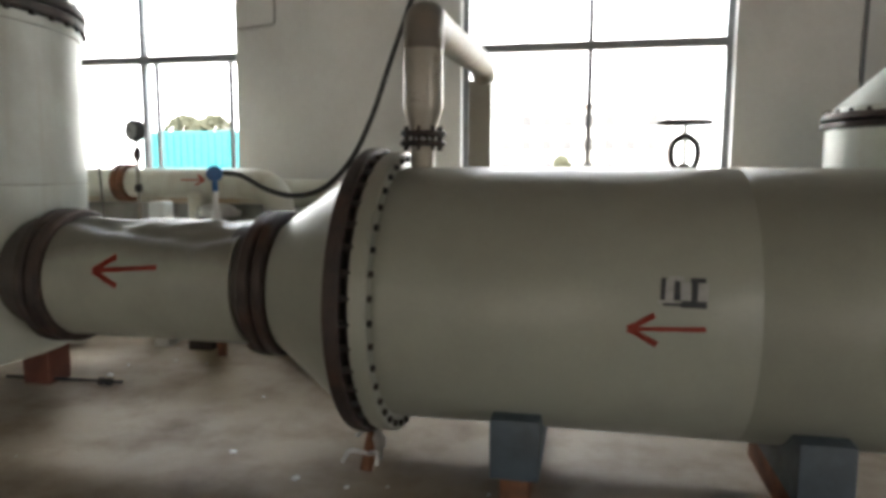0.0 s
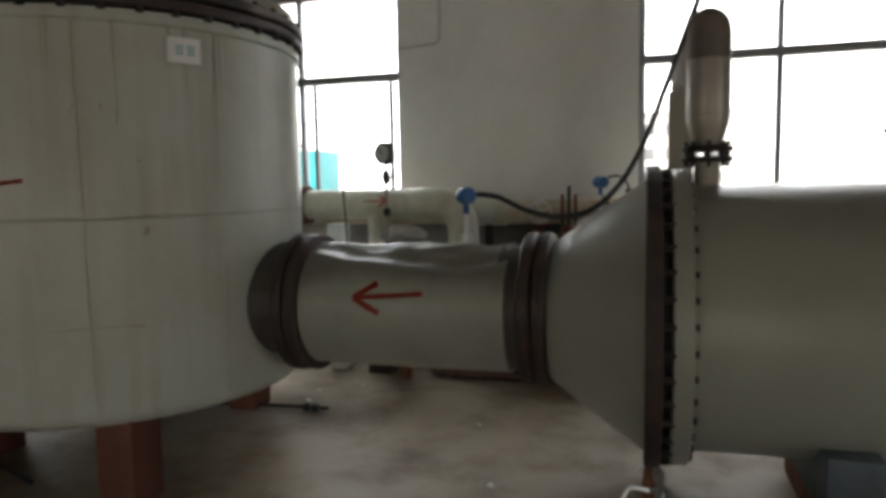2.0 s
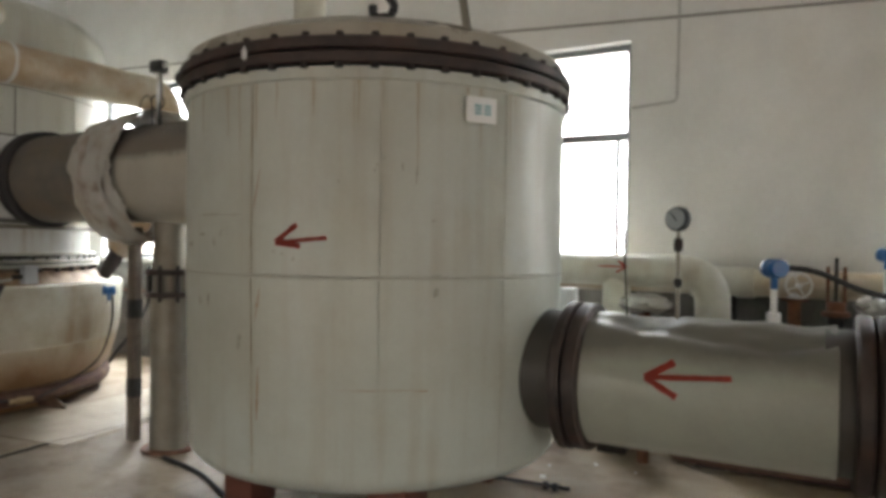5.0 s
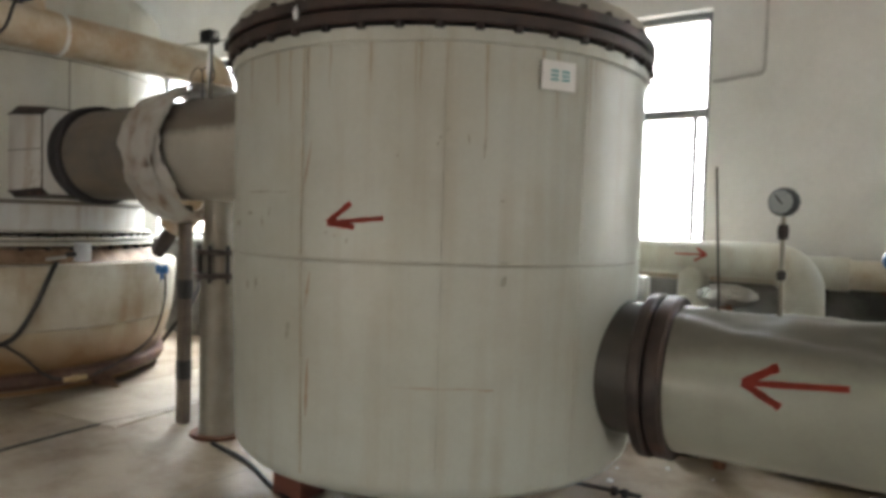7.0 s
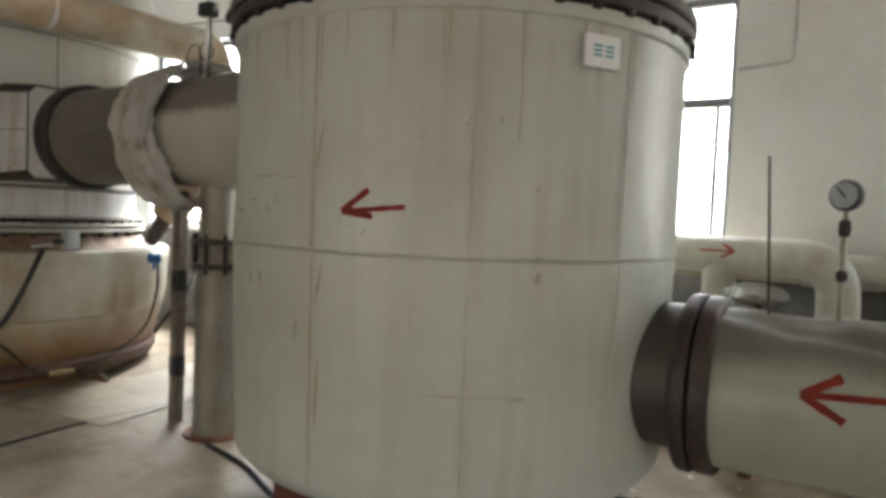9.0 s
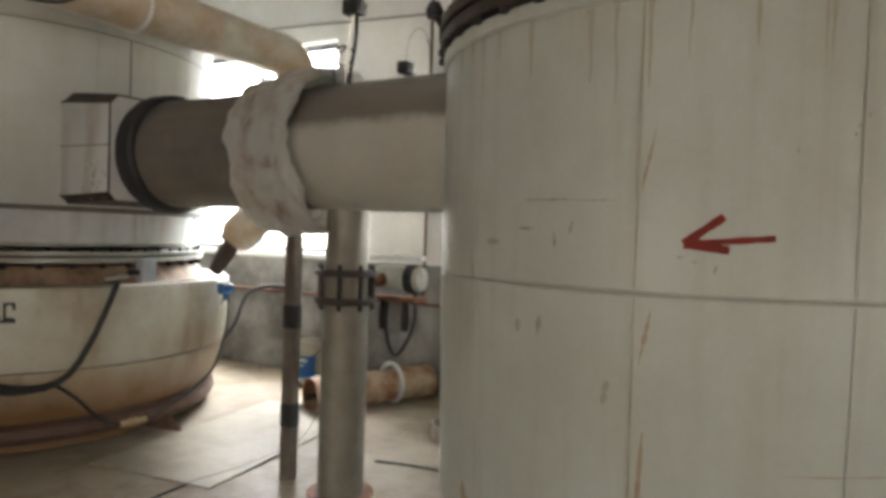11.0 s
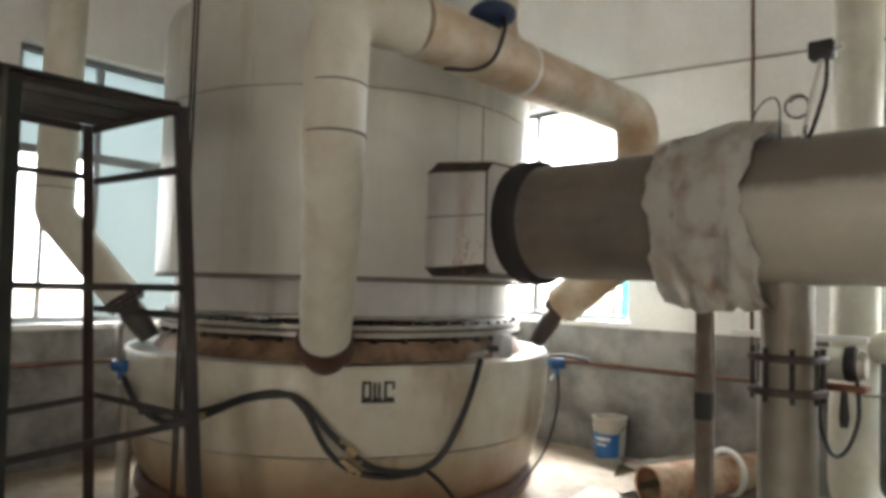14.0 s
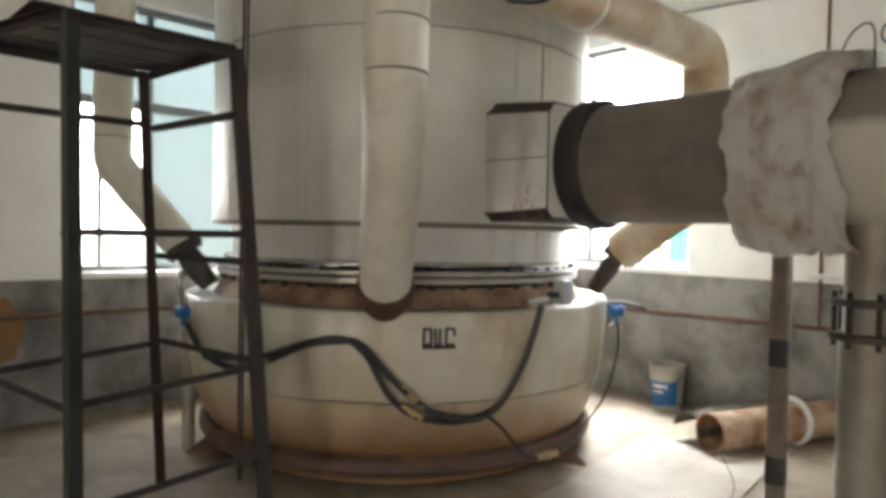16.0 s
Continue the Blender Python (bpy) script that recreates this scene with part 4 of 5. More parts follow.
part("hose", tube(curve_through([(-7.18, 3.14, 0.46), (-7.16, 3.26, 0.36), (-7.15, 3.43, 0.19), (-7.13, 3.58, 0.13), (-7.11, 3.74, 0.13)]), 0.011, 10), BLACK, hose)
for a, b in (((-7.41, 2.66, 0.66), (-7.34, 2.77, 0.54)), ((-7.42, 2.68, 0.55), (-7.36, 2.78, 0.47)), ((-8.13, 2.16, 0.745), (-8.03, 2.2, 0.78)), ((-7.13, 3.56, 0.13), (-7.11, 3.74, 0.13))):
    part("coupling", tube([a, Vector(a).lerp(Vector(b), 0.3), Vector(a).lerp(Vector(b), 0.32), Vector(a).lerp(Vector(b), 0.68), Vector(a).lerp(Vector(b), 0.7), b], 0.02, 10, None, True, [0.022, 0.022, 0.028, 0.028, 0.022, 0.022]), BRASS, hose, "brass hose coupling")
single("sensor_cable", tube(curve_through([(-7.15, 4.5, 0.96), (-7.13, 4.48, 0.7), (-7.17, 4.4, 0.4), (-7.17, 4.15, 0.23), (-7.12, 3.8, 0.13)]), 0.009, 8), BLACK, "thin black cable from the sensor to the bowl foot", "cable")


def transmitter(at, facing, label, stem=None):
    """Round two-ended blue instrument head on a short neck."""
    t = thing("pressure_transmitter", at, label, "transmitter", "blue transmitters")
    turn = Matrix.Rotation(radians(facing), 4, "Z") @ ALONG_X
    part("housing", lathe([(0, -0.055), (0.036, -0.055), (0.042, -0.045), (0.042, -0.02), (0.034, -0.015), (0.034, 0.015), (0.042, 0.02), (0.042, 0.045), (0.036, 0.055), (0, 0.055)], at, turn, 24), BLUE, t)
    part("neck", lathe([(0, -0.09), (0.016, -0.09), (0.016, -0.03), (0, -0.03)], at, None, 14), BLUE, t)
    part("conduit_gland", tube([Vector(at) + Vector((math.cos(radians(facing + 90)), math.sin(radians(facing + 90)), 0)) * k for k in (0.03, 0.07)], 0.013, 10), CHROME, t)
    if stem:
        part("stem", tube([Vector(at) - Vector((0, 0, 0.08)), Vector(at) - Vector((0, 0, stem))], 0.014, 12), WHITE, t)
        part("base_nut", lathe([(0, 0), (0.03, 0), (0.03, 0.05), (0, 0.05)], Vector(at) - Vector((0, 0, stem)), None, 6), WHITE, t)
    else:
        part("bracket", tube([Vector(at) - Vector((0, 0, 0.07)), Vector(at) - Vector((0.06, -0.02, 0.12))], 0.012, 10), CHROME, t)
    return t


transmitter((-7.13, 4.45, 1.0), 60, "blue pressure transmitter beside the bowl rim")
single("conduit_elbow", tube(curve_through([(-8.95, 2.09, 1.24), (-8.93, 2.06, 1.18), (-8.94, 2.08, 1.08), (-8.99, 2.11, 1.0)]), 0.024, 12), CHROME, "short bright conduit elbow above the transmitter", "conduit")
transmitter((-9.0, 2.12, 0.96), 20, "blue pressure transmitter hung on the bowl side")
transmitter((-1.514, 3.62, 1.395), -60, "blue pressure transmitter on a white stem on the duct", 0.24)
box_ = thing("junction_box", (-7.02, 3.66, 1.09), "small grey junction box on the bowl rim", "junction box")
part("case", box((-7.07, 3.6, 1.1), (-6.99, 3.71, 1.25), 0.012), material("grey_plastic", (0.40, 0.42, 0.45), (0.33, 0.35, 0.37), 0.4, 0, 60, 8, 0.05), box_)
part("knob", tube([(-7.03, 3.6, 1.16), (-7.05, 3.53, 1.16)], 0.02, 12), DARKSTEEL, box_)
part("nipple", tube([(-7.05, 3.53, 1.14), (-7.1, 3.4, 1.12)], 0.013, 12), CHROME, box_)
mark = thing("stencil_mark", (-7.28, 2.84, 0.88), "black stencilled characters on the bowl", "stencil mark")
for i, (u, v, w, h) in enumerate(((0.0, 0.0, 0.012, 0.1), (0.0, 0.09, 0.05, 0.012), (0.04, 0.0, 0.012, 0.1), (0.065, 0.0, 0.012, 0.1), (0.09, 0.02, 0.012, 0.08), (0.065, 0.0, 0.05, 0.012), (0.125, 0.0, 0.012, 0.1), (0.125, 0.09, 0.06, 0.012), (0.125, 0.0, 0.06, 0.012), (0.172, 0.06, 0.012, 0.04), (0.0, 0.0, 0.045, 0.012), (0.0, -0.016, 0.19, 0.014))):
    bm = bmesh.new()
    w, h = max(w, 0.017), max(h, 0.017)
    vs = []
    for du, dv in ((0, 0), (w, 0), (w, h), (0, h)):
        ang = math.atan2(2.76 - BY, -7.345 - BX) + (u + du) / 1.58
        rr = 1.6005 + 0.0 * (v + dv)
        vs.append(bm.verts.new((BX + rr * math.cos(ang), BY + rr * math.sin(ang), 0.885 + v + dv)))
    bm.faces.new(vs)
    part("stroke", bm, BLACK, mark, "", 0)
stamp = thing("stencil_label", (0.68, 3.05, 0.92), "smudged black and white stencil on the vessel", "stencil mark")
SMUDGE = material("smudged_white_paint", (0.40, 0.40, 0.39), (0.25, 0.25, 0.23), 0.6, 0, 90, 20, 0.1)
FADED = material("faded_black_paint", (0.03, 0.034, 0.04), (0.07, 0.075, 0.075), 0.6, 0, 90, 20, 0.1)
for c0, c1, r0, r1, mt in ((385, 440, 240, 345, SMUDGE), (470, 525, 245, 340, SMUDGE), (555, 608, 250, 348, SMUDGE), (408, 490, 215, 239, SMUDGE), (352, 440, 350, 363, SMUDGE), (365, 389, 225, 345, FADED), (433, 470, 240, 345, FADED), (522, 556, 225, 345, FADED), (520, 600, 222, 247, FADED), (470, 605, 346, 384, FADED), (380, 472, 361, 377, FADED)):
    u, w = 0.6 + (c0 - 365) * 0.000673, (c1 - c0) * 0.000673
    v, h = 1.035 - (r1 - 215) * 0.00065, (r1 - r0) * 0.00065
    bm = bmesh.new()
    lift = 0.003 if mt is FADED else 0.0015
    rows = [[bm.verts.new((x, AXV - (HR + lift) * math.cos(math.asin((z - HZ) / HR)), HZ + (z - HZ) * (1 + lift / HR))) for x in (u + 0.05 * (z - v), u + w + 0.1 * (z - v) * math.sin(c0))] for z in [v + h * k / 6 for k in range(7)]]
    for a, b in zip(rows, rows[1:]):
        bm.faces.new((a[0], a[1], b[1], b[0]))
    part("patch", bm, mt, stamp, "", 0)

# angle-iron rack
rack = thing("angle_iron_rack", (-8.15, 1.4, 0.0), "dark angle-iron access rack with a plate top", "rack")
TOPS = [Vector((-7.73, 1.01, 2.42)), Vector((-7.715, 1.78, 2.42)), Vector((-8.588, 1.71, 2.42)), Vector((-8.56, 0.8, 2.42))]
FEET = [Vector((-7.72, 1.04, 0.0)), Vector((-7.63, 1.94, 0.0)), Vector((-8.56, 1.83, 0.0)), Vector((-8.56, 0.8, 0.0))]


def angle_iron(a, b, w=0.045, t=0.006, spin=0.0):
    """An L section from a to b."""
    bm = bmesh.new()
    q = (Vector(b) - Vector(a)).to_track_quat("Z", "Y").to_matrix().to_4x4() @ Matrix.Rotation(radians(spin), 4, "Z")
    L = (Vector(b) - Vector(a)).length
    box((0, 0, 0), (w, t, L), 0, bm)
    box((0, t, 0), (t, w, L), 0, bm)
    bmesh.ops.transform(bm, matrix=Matrix.Translation(a) @ q, verts=bm.verts)
    return bm


for i in range(4):
    part("leg", angle_iron(FEET[i], TOPS[i], 0.078 if i == 0 else 0.06, 0.009, 90 * i + 20), (GREENSTEEL, DARKSTEEL, BROWNSTEEL, GREENSTEEL)[i], rack, "", 0)


def rung(i, j, za, zb=None, spin=0):
    a = FEET[i].lerp(TOPS[i], za / 2.42)
    b = FEET[j].lerp(TOPS[j], (za if zb is None else zb) / 2.42)
    part("rail", angle_iron(a, b, 0.035, 0.006, spin), DARKSTEEL, rack, "", 0)


for i, j, z in ((3, 2, 2.1), (2, 1, 2.08), (2, 1, 1.34), (0, 1, 1.48), (2, 1, 0.84)):
    rung(i, j, z)
rung(0, 1, 0.73, 0.81)
rung(0, 1, 0.26, 0.365)
rung(3, 2, 0.75, 0.83)
rung(3, 0, 0.82, 0.73)
for x0, x1 in ((-8.6, -8.36), (-8.33, -8.08), (-8.05, -7.70)):
    part("top_plate", box((x0, 0.9, 2.425), (x1, 1.79, 2.435), 0.002), DARKSTEEL, rack, "", 0)
for i in range(4):
    a, b = TOPS[i], TOPS[(i + 1) % 4]
    part("top_rail", angle_iron(a, b, 0.045, 0.006, 180), DARKSTEEL, rack, "", 0)
single("steel_stanchion", tube([(-9.08, 2.2, 0.0), (-9.08, 2.2, 1.05)], 0.045, 16), BARE, "grey steel support leg beside the bowl", "stanchion")

chain = thing("hoist_chain", (-8.05, 2.02, 0.12), "dark thin double hand chain hanging from the ceiling hoist", "chain")
for dx in (0.0, 0.045):
    part("strand", tube(curve_through([(-8.05 + dx, 2.02, 4.99), (-8.05 + dx, 2.02, 3.0), (-8.05 + dx * 0.9, 2.02, 1.5), (-8.05 + dx * 0.8, 2.02, 0.2)]), 0.008, 6), DARKSTEEL, chain)
part("loop", tube(curve_through([(-8.05, 2.02, 0.2), (-8.045, 2.02, 0.14), (-8.03, 2.02, 0.12), (-8.018, 2.02, 0.14), (-8.014, 2.02, 0.2)]), 0.008, 6), DARKSTEEL, chain)

# safety valve stack on the vessel
SX, SY = -0.42, 3.575
stack = thing("safety_valve_stack", (SX, SY, 1.42), "grey safety valve stack with a bent discharge pipe", "safety valve")
part("neck", lathe([(0.02, 1.40), (0.062, 1.40), (0.055, 1.43), (0.055, 1.53), (0.02, 1.53)], (SX, SY, 0), None, 28), GREYDUCT, stack)
f = part("flange", ring(0.02, 0.105, 1.525, 1.55, (SX, SY, 0), None, 32), DARKSTEEL, stack)
part("flange", ring(0.02, 0.105, 1.57, 1.595, (SX, SY, 0), None, 32), DARKSTEEL, stack)
for k in range(8):
    x, y = SX + 0.085 * math.cos(k * math.pi / 4), SY + 0.085 * math.sin(k * math.pi / 4)
    part("bolt", tube([(x, y, 1.505), (x, y, 1.615)], 0.009, 6), DARKSTEEL, stack)
part("body", lathe([(0.02, 1.59), (0.06, 1.59), (0.062, 1.61), (0.088, 1.69), (0.092, 1.71), (0.092, 1.96), (0.02, 1.97)], (SX, SY, 0), None, 40), GREYDUCT, stack)
part("elbow", tube(rounded([(SX, SY, 1.955), (SX, SY, 2.1), (SX, SY + 0.25, 2.1)], 0.11), 0.092, 32), DARKDUCT, stack, "dark capped elbow")
part("discharge_pipe", tube(rounded([(SX, SY + 0.12, 2.1), (SX, 5.3, 2.15), (SX, 5.42, 2.08)], 0.05), 0.085, 28), BARE, stack, "silver clad discharge pipe")
single("discharge_post", box((SX - 0.1, 5.36, 0.0), (SX + 0.06, 5.5, 2.05), 0.008), GREYDUCT, "grey square post under the discharge pipe", "post")
single("signal_cable", tube(curve_through([(-0.45, 3.59, 2.26), (-0.49, 3.585, 2.15), (-0.58, 3.575, 1.9), (-0.67, 3.573, 1.655), (-0.77, 3.56, 1.46), (-0.9, 3.545, 1.33), (-1.05, 3.54, 1.292), (-1.2, 3.56, 1.32), (-1.35, 3.59, 1.385), (-1.46, 3.61, 1.4)]), 0.013, 10), BLACK, "black cable sagging from the stack to the transmitter", "cable")
gauge = thing("pressure_gauge", (-1.9, 3.55, 1.16), "round dark pressure gauge on a thin stem", "gauge")
gt = Matrix.Rotation(radians(70), 4, "Z") @ ALONG_X
part("case", lathe([(0, -0.03), (0.05, -0.03), (0.056, -0.02), (0.056, 0.01), (0.05, 0.015), (0.047, 0.008), (0, 0.008)], (-1.9, 3.55, 1.607), gt, 36), material("dark_grey_gauge", (0.07, 0.08, 0.09), (0.05, 0.055, 0.06), 0.4, 0.2, 60, 6, 0.05), gauge)
gq = Matrix.Rotation(radians(250), 4, "Z") @ ALONG_X
dial = part("dial", lathe([(0, 0.0305), (0.046, 0.0305), (0.046, 0.0335), (0, 0.0335)], (-1.9, 3.55, 1.607), gq, 32), material("pale_blue_grey_dial", (0.40, 0.46, 0.49), (0.36, 0.41, 0.44), 0.3, 0, 60, 6, 0.0), gauge, "pale blue-grey dial")
bm = box((-0.003, -0.012, 0.0336), (0.003, 0.034, 0.0348))
bmesh.ops.transform(bm, matrix=Matrix.Translation((-1.9, 3.55, 1.607)) @ gq @ Matrix.Rotation(radians(130), 4, "Z"), verts=bm.verts)
part("needle", bm, BLACK, dial, "", 0)
part("siphon", tube([(-1.9, 3.55, 1.55), (-1.9, 3.55, 1.16)], 0.009, 10), BARE, gauge)
part("cock", lathe([(0, 0), (0.018, 0), (0.022, 0.03), (0.018, 0.06), (0, 0.06)], (-1.9, 3.55, 1.46), None, 12), DARKSTEEL, gauge)
part("cock", lathe([(0, 0), (0.016, 0), (0.02, 0.02), (0.016, 0.04), (0, 0.04)], (-1.9, 3.55, 1.3), None, 12), DARKSTEEL, gauge)


def handwheel(at, r, normal, mat, parent):
    """Rim, hub and four spokes."""
    turn = Vector(normal).to_track_quat("Z", "Y").to_matrix().to_4x4()
    circle = [Vector(at) + turn @ Vector((r * math.cos(2 * math.pi * i / 28), r * math.sin(2 * math.pi * i / 28), 0)) for i in range(29)]
    wheel = part("handwheel", tube(circle, r * 0.09, 8), mat, parent)
    for i in range(4):
        a = math.pi / 2 * i + 0.4
        part("spoke", tube([Vector(at), Vector(at) + turn @ Vector((r * math.cos(a), r * math.sin(a), 0))], r * 0.06, 6), mat, wheel)
    part("hub", lathe([(0, -0.02), (r * 0.22, -0.02), (r * 0.22, 0.02), (0, 0.02)], at, turn, 14), mat, wheel)


# pipes behind the vessel
back = thing("product_pipe", (-2.6, 5.3, 1.2), "cream clad pipe with an elbow behind the duct", "pipe")
part("run", tube(rounded([(-4.7, 5.3, 1.31), (-1.97, 5.3, 1.31), (-1.95, 5.3, 0.4)], 0.22, 10), 0.115, 32), PIPE, back)
part("tee", tube([(-2.62, 5.3, 1.3), (-2.62, 5.3, 0.4)], 0.1, 28), PIPE, back)
part("flange", ring(0.05, 0.15, -3.33, -3.28, (0, 5.3, 1.31), ALONG_X, 32), RUST, back, "brown flange")
part("flange", ring(0.05, 0.15, -3.27, -3.22, (0, 5.3, 1.31), ALONG_X, 32), RUST, back, "brown flange")
for x in (-2.62, -1.95):
    part("foot", box((x - 0.1, 5.2, 0.0), (x + 0.1, 5.4, 0.42), 0.01), DARKSTEEL, back)


def on_back(u, v):
    a = math.asin(max(-1, min(1, (v - 1.31) / 0.117)))
    return Vector((-(u + 5.14), 5.3 - 0.118 * math.cos(a), 1.31 + 0.118 * math.sin(a)))


red_arrow((-2.62, 1.335), (-2.42, 1.335), on_back, "red painted arrow on the cream product pipe")
wallp = thing("wall_main_pipe", (-1.0, 5.86, 1.1), "rust-stained cream main pipe along the wall", "pipe")
part("run", tube([(-5.0, 5.9, 1.22), (1.8, 5.9, 1.22)], 0.1, 28), RUSTPIPE, wallp)
part("lagging", tube([(-2.2, 5.9, 1.22), (-1.75, 5.9, 1.22)], 0.115, 28), PIPE, wallp)
for x in (-4.2, -1.9, 0.6):
    part("bracket", box((x - 0.03, 5.85, 0.0), (x + 0.03, 5.95, 1.13), 0.006), DARKSTEEL, wallp)
bank = thing("pump_skid", (-1.7, 5.3, 0.0), "dark oily pump skid with motor behind the duct", "pump")
part("bed", box((-1.85, 5.2, 0.0), (-0.7, 5.6, 0.25), 0.02), DARKSTEEL, bank)
part("motor", tube([(-1.75, 5.35, 0.72), (-1.75, 5.37, 0.72), (-1.2, 5.37, 0.72), (-1.2, 5.35, 0.72)], 0.2, 28), DARKSTEEL, bank)
part("pump_head", lathe([(0.02, -0.14), (0.16, -0.14), (0.24, -0.06), (0.24, 0.06), (0.16, 0.14), (0.02, 0.14)], (-0.98, 5.37, 0.72), ALONG_X, 32), DARKDUCT, bank)
part("plinth", box((-1.85, 5.2, 0.25), (-0.85, 5.55, 0.52), 0.02), DARKSTEEL, bank)
for x, y, z, mat, n in ((-1.456, 5.72, 1.22, WHITE, (0.3, -1, 0)),):
    v = thing("globe_valve", (x, y + 0.05, z - 0.1), "pale globe valve with a round handwheel", "valve")
    handwheel((x, y, z), 0.085, n, mat, v)
    part("stem", tube([(x, y, z), (x - 0.03, y + 0.14, z)], 0.014, 10), DARKSTEEL, v)
    part("body", lathe([(0, -0.1), (0.05, -0.1), (0.075, -0.02), (0.075, 0.02), (0.05, 0.1), (0, 0.1)], (x - 0.03, y + 0.16, z), None, 24), mat, v)
    part("flange", ring(0.02, 0.09, -0.12, -0.095, (x - 0.03, y + 0.16, z), None, 24), RUST, v)
    part("leg_pipe", tube([(x - 0.03, y + 0.16, z - 0.11), (x - 0.03, y + 0.16, 0.3)], 0.045, 18), RUST, v)
stem = thing("rising_stem_valve", (-1.23, 5.72, 1.1), "rusted valve with two upright yoke bars", "valve")
for d in (-0.05, 0.05):
    part("yoke_bar", box((-1.23 + d - 0.012, 5.7, 1.12), (-1.23 + d + 0.012, 5.73, 1.36), 0.003), RUST, stem)
part("bonnet", lathe([(0, 1.02), (0.09, 1.02), (0.09, 1.05), (0.06, 1.06), (0.06, 1.12), (0, 1.12)], (-1.23, 5.715, 0), None, 24), RUST, stem)
part("spindle", tube([(-1.23, 5.715, 1.1), (-1.23, 5.715, 1.42)], 0.013, 10), DARKSTEEL, stem)
part("leg_pipe", tube([(-1.23, 5.715, 1.03), (-1.23, 5.715, 0.3)], 0.05, 18), DARKSTEEL, stem)
gate = thing("gate_valve", (0.962, 5.374, 1.1), "dark gate valve with a flat handwheel on an open yoke", "valve")
handwheel((0.962, 5.374, 1.74), 0.17, (0, 0, 1), DARKSTEEL, gate)
for s in (-1, 1):
    part("yoke", tube(curve_through([(0.962, 5.374, 1.66), (0.962 + 0.075 * s, 5.374, 1.6), (0.962 + 0.085 * s, 5.374, 1.5), (0.962 + 0.05 * s, 5.374, 1.42)]), 0.024, 10), DARKSTEEL, gate)
part("spindle", tube([(0.962, 5.374, 1.76), (0.962, 5.374, 1.38)], 0.016, 12), CHROME, gate)
part("gland", lathe([(0, 1.38), (0.04, 1.38), (0.045, 1.44), (0.03, 1.47), (0, 1.47)], (0.962, 5.374, 0), None, 20), DARKSTEEL, gate)
part("bonnet", lathe([(0, 1.1), (0.15, 1.1), (0.15, 1.13), (0.09, 1.15), (0.14, 1.33), (0.14, 1.38), (0, 1.38)], (0.962, 5.374, 0), None, 32), DARKSTEEL, gate)
part("body", lathe([(0, 0.0), (0.12, 0.0), (0.12, 0.9), (0.15, 1.06), (0.15, 1.1), (0, 1.1)], (0.962, 5.374, 0), None, 32), PIPE, gate)
still = thing("conical_vessel", (2.22, 5.0, 0.0), "cream vessel with a brown flange and conical top", "vessel")
part("shell", lathe([(0.05, 0.05), (0.48, 0.05), (0.49, 0.07), (0.49, 1.66), (0.05, 1.67)], (2.22, 5.0, 0), None, 64), CREAM, still)
f = part("flange", ring(0.05, 0.52, 1.665, 1.70, (2.22, 5.0, 0), None, 64), FLANGE, still)
part("flange", ring(0.05, 0.52, 1.715, 1.755, (2.22, 5.0, 0), None, 64), FLANGE, still)
bolts(28, 0.495, (2.22, 5.0, 1.765), "z", 0.014, DARKSTEEL, f)
part("cone", lathe([(0.05, 1.755), (0.46, 1.757), (0.455, 1.79), (0.14, 2.08), (0.12, 2.15), (0.16, 2.16), (0.16, 2.19), (0.05, 2.19)], (2.22, 5.0, 0), None, 64), CREAM, still)
part("foot_ring", ring(0.3, 0.45, 0.0, 0.05, (2.22, 5.0, 0), None, 48), DARKSTEEL, still)
side = thing("yoke_valve", (-4.25, 5.3, 1.2), "grey valve with a round handwheel near the window", "valve")
handwheel((-3.72, 5.25, 1.78), 0.14, (0, 0, 1), DARKSTEEL, side)
part("stem", tube([(-3.72, 5.25, 1.8), (-3.72, 5.25, 1.42)], 0.016, 10), CHROME, side)
part("bonnet", lathe([(0, 1.4), (0.1, 1.4), (0.1, 1.44), (0.05, 1.47), (0.05, 1.56), (0, 1.56)], (-3.72, 5.25, 0), None, 24), GREYDUCT, side)

transmitter((-0.973, 5.366, 1.446), -60, "dark blue transmitter on a steel stem behind the vessel cone", 0.5)
loop = thing("looped_cable", (-0.87, 5.3, 1.2), "grey cable looped beside the transmitter", "cable")
part("loop", tube([(-0.875 + 0.095 * math.cos(a), 5.33 + 0.01 * a, 1.385 + 0.105 * math.sin(a)) for a in np.linspace(2.4, 8.4, 40)], 0.008, 8), DARKSTEEL, loop)
part("head", box((-0.80, 5.3, 1.26), (-0.74, 5.38, 1.40), 0.012), BLACK, loop)
part("stem", tube([(-0.77, 5.34, 1.27), (-0.77, 5.34, 0.3)], 0.015, 10), DARKSTEEL, loop)


def foil_lump(at, size, seed, label):
    """Crumpled foil lagging over a fitting, on a pipe stub."""
    lump = thing("foil_lagging", at, label, "lagging")
    bm = bmesh.new()
    bmesh.ops.create_icosphere(bm, subdivisions=4, radius=1)
    for v in bm.verts:
        k = 1 + 0.16 * noise.noise(v.co * 2.2 + Vector((seed, 0, 0))) + 0.09 * abs(noise.noise(v.co * 6 + Vector((seed, 0, 0))))
        v.co = Vector((v.co.x * size[0] * k, v.co.y * size[1] * k, v.co.z * size[2] * k)) + Vector(at)
    part("foil", bm, CHROME, lump, "", 25)
    part("stub", tube([Vector(at) - Vector((0, 0, size[2] * 0.6)), Vector((at[0], at[1], 0.0))], 0.04, 14), RUST, lump)


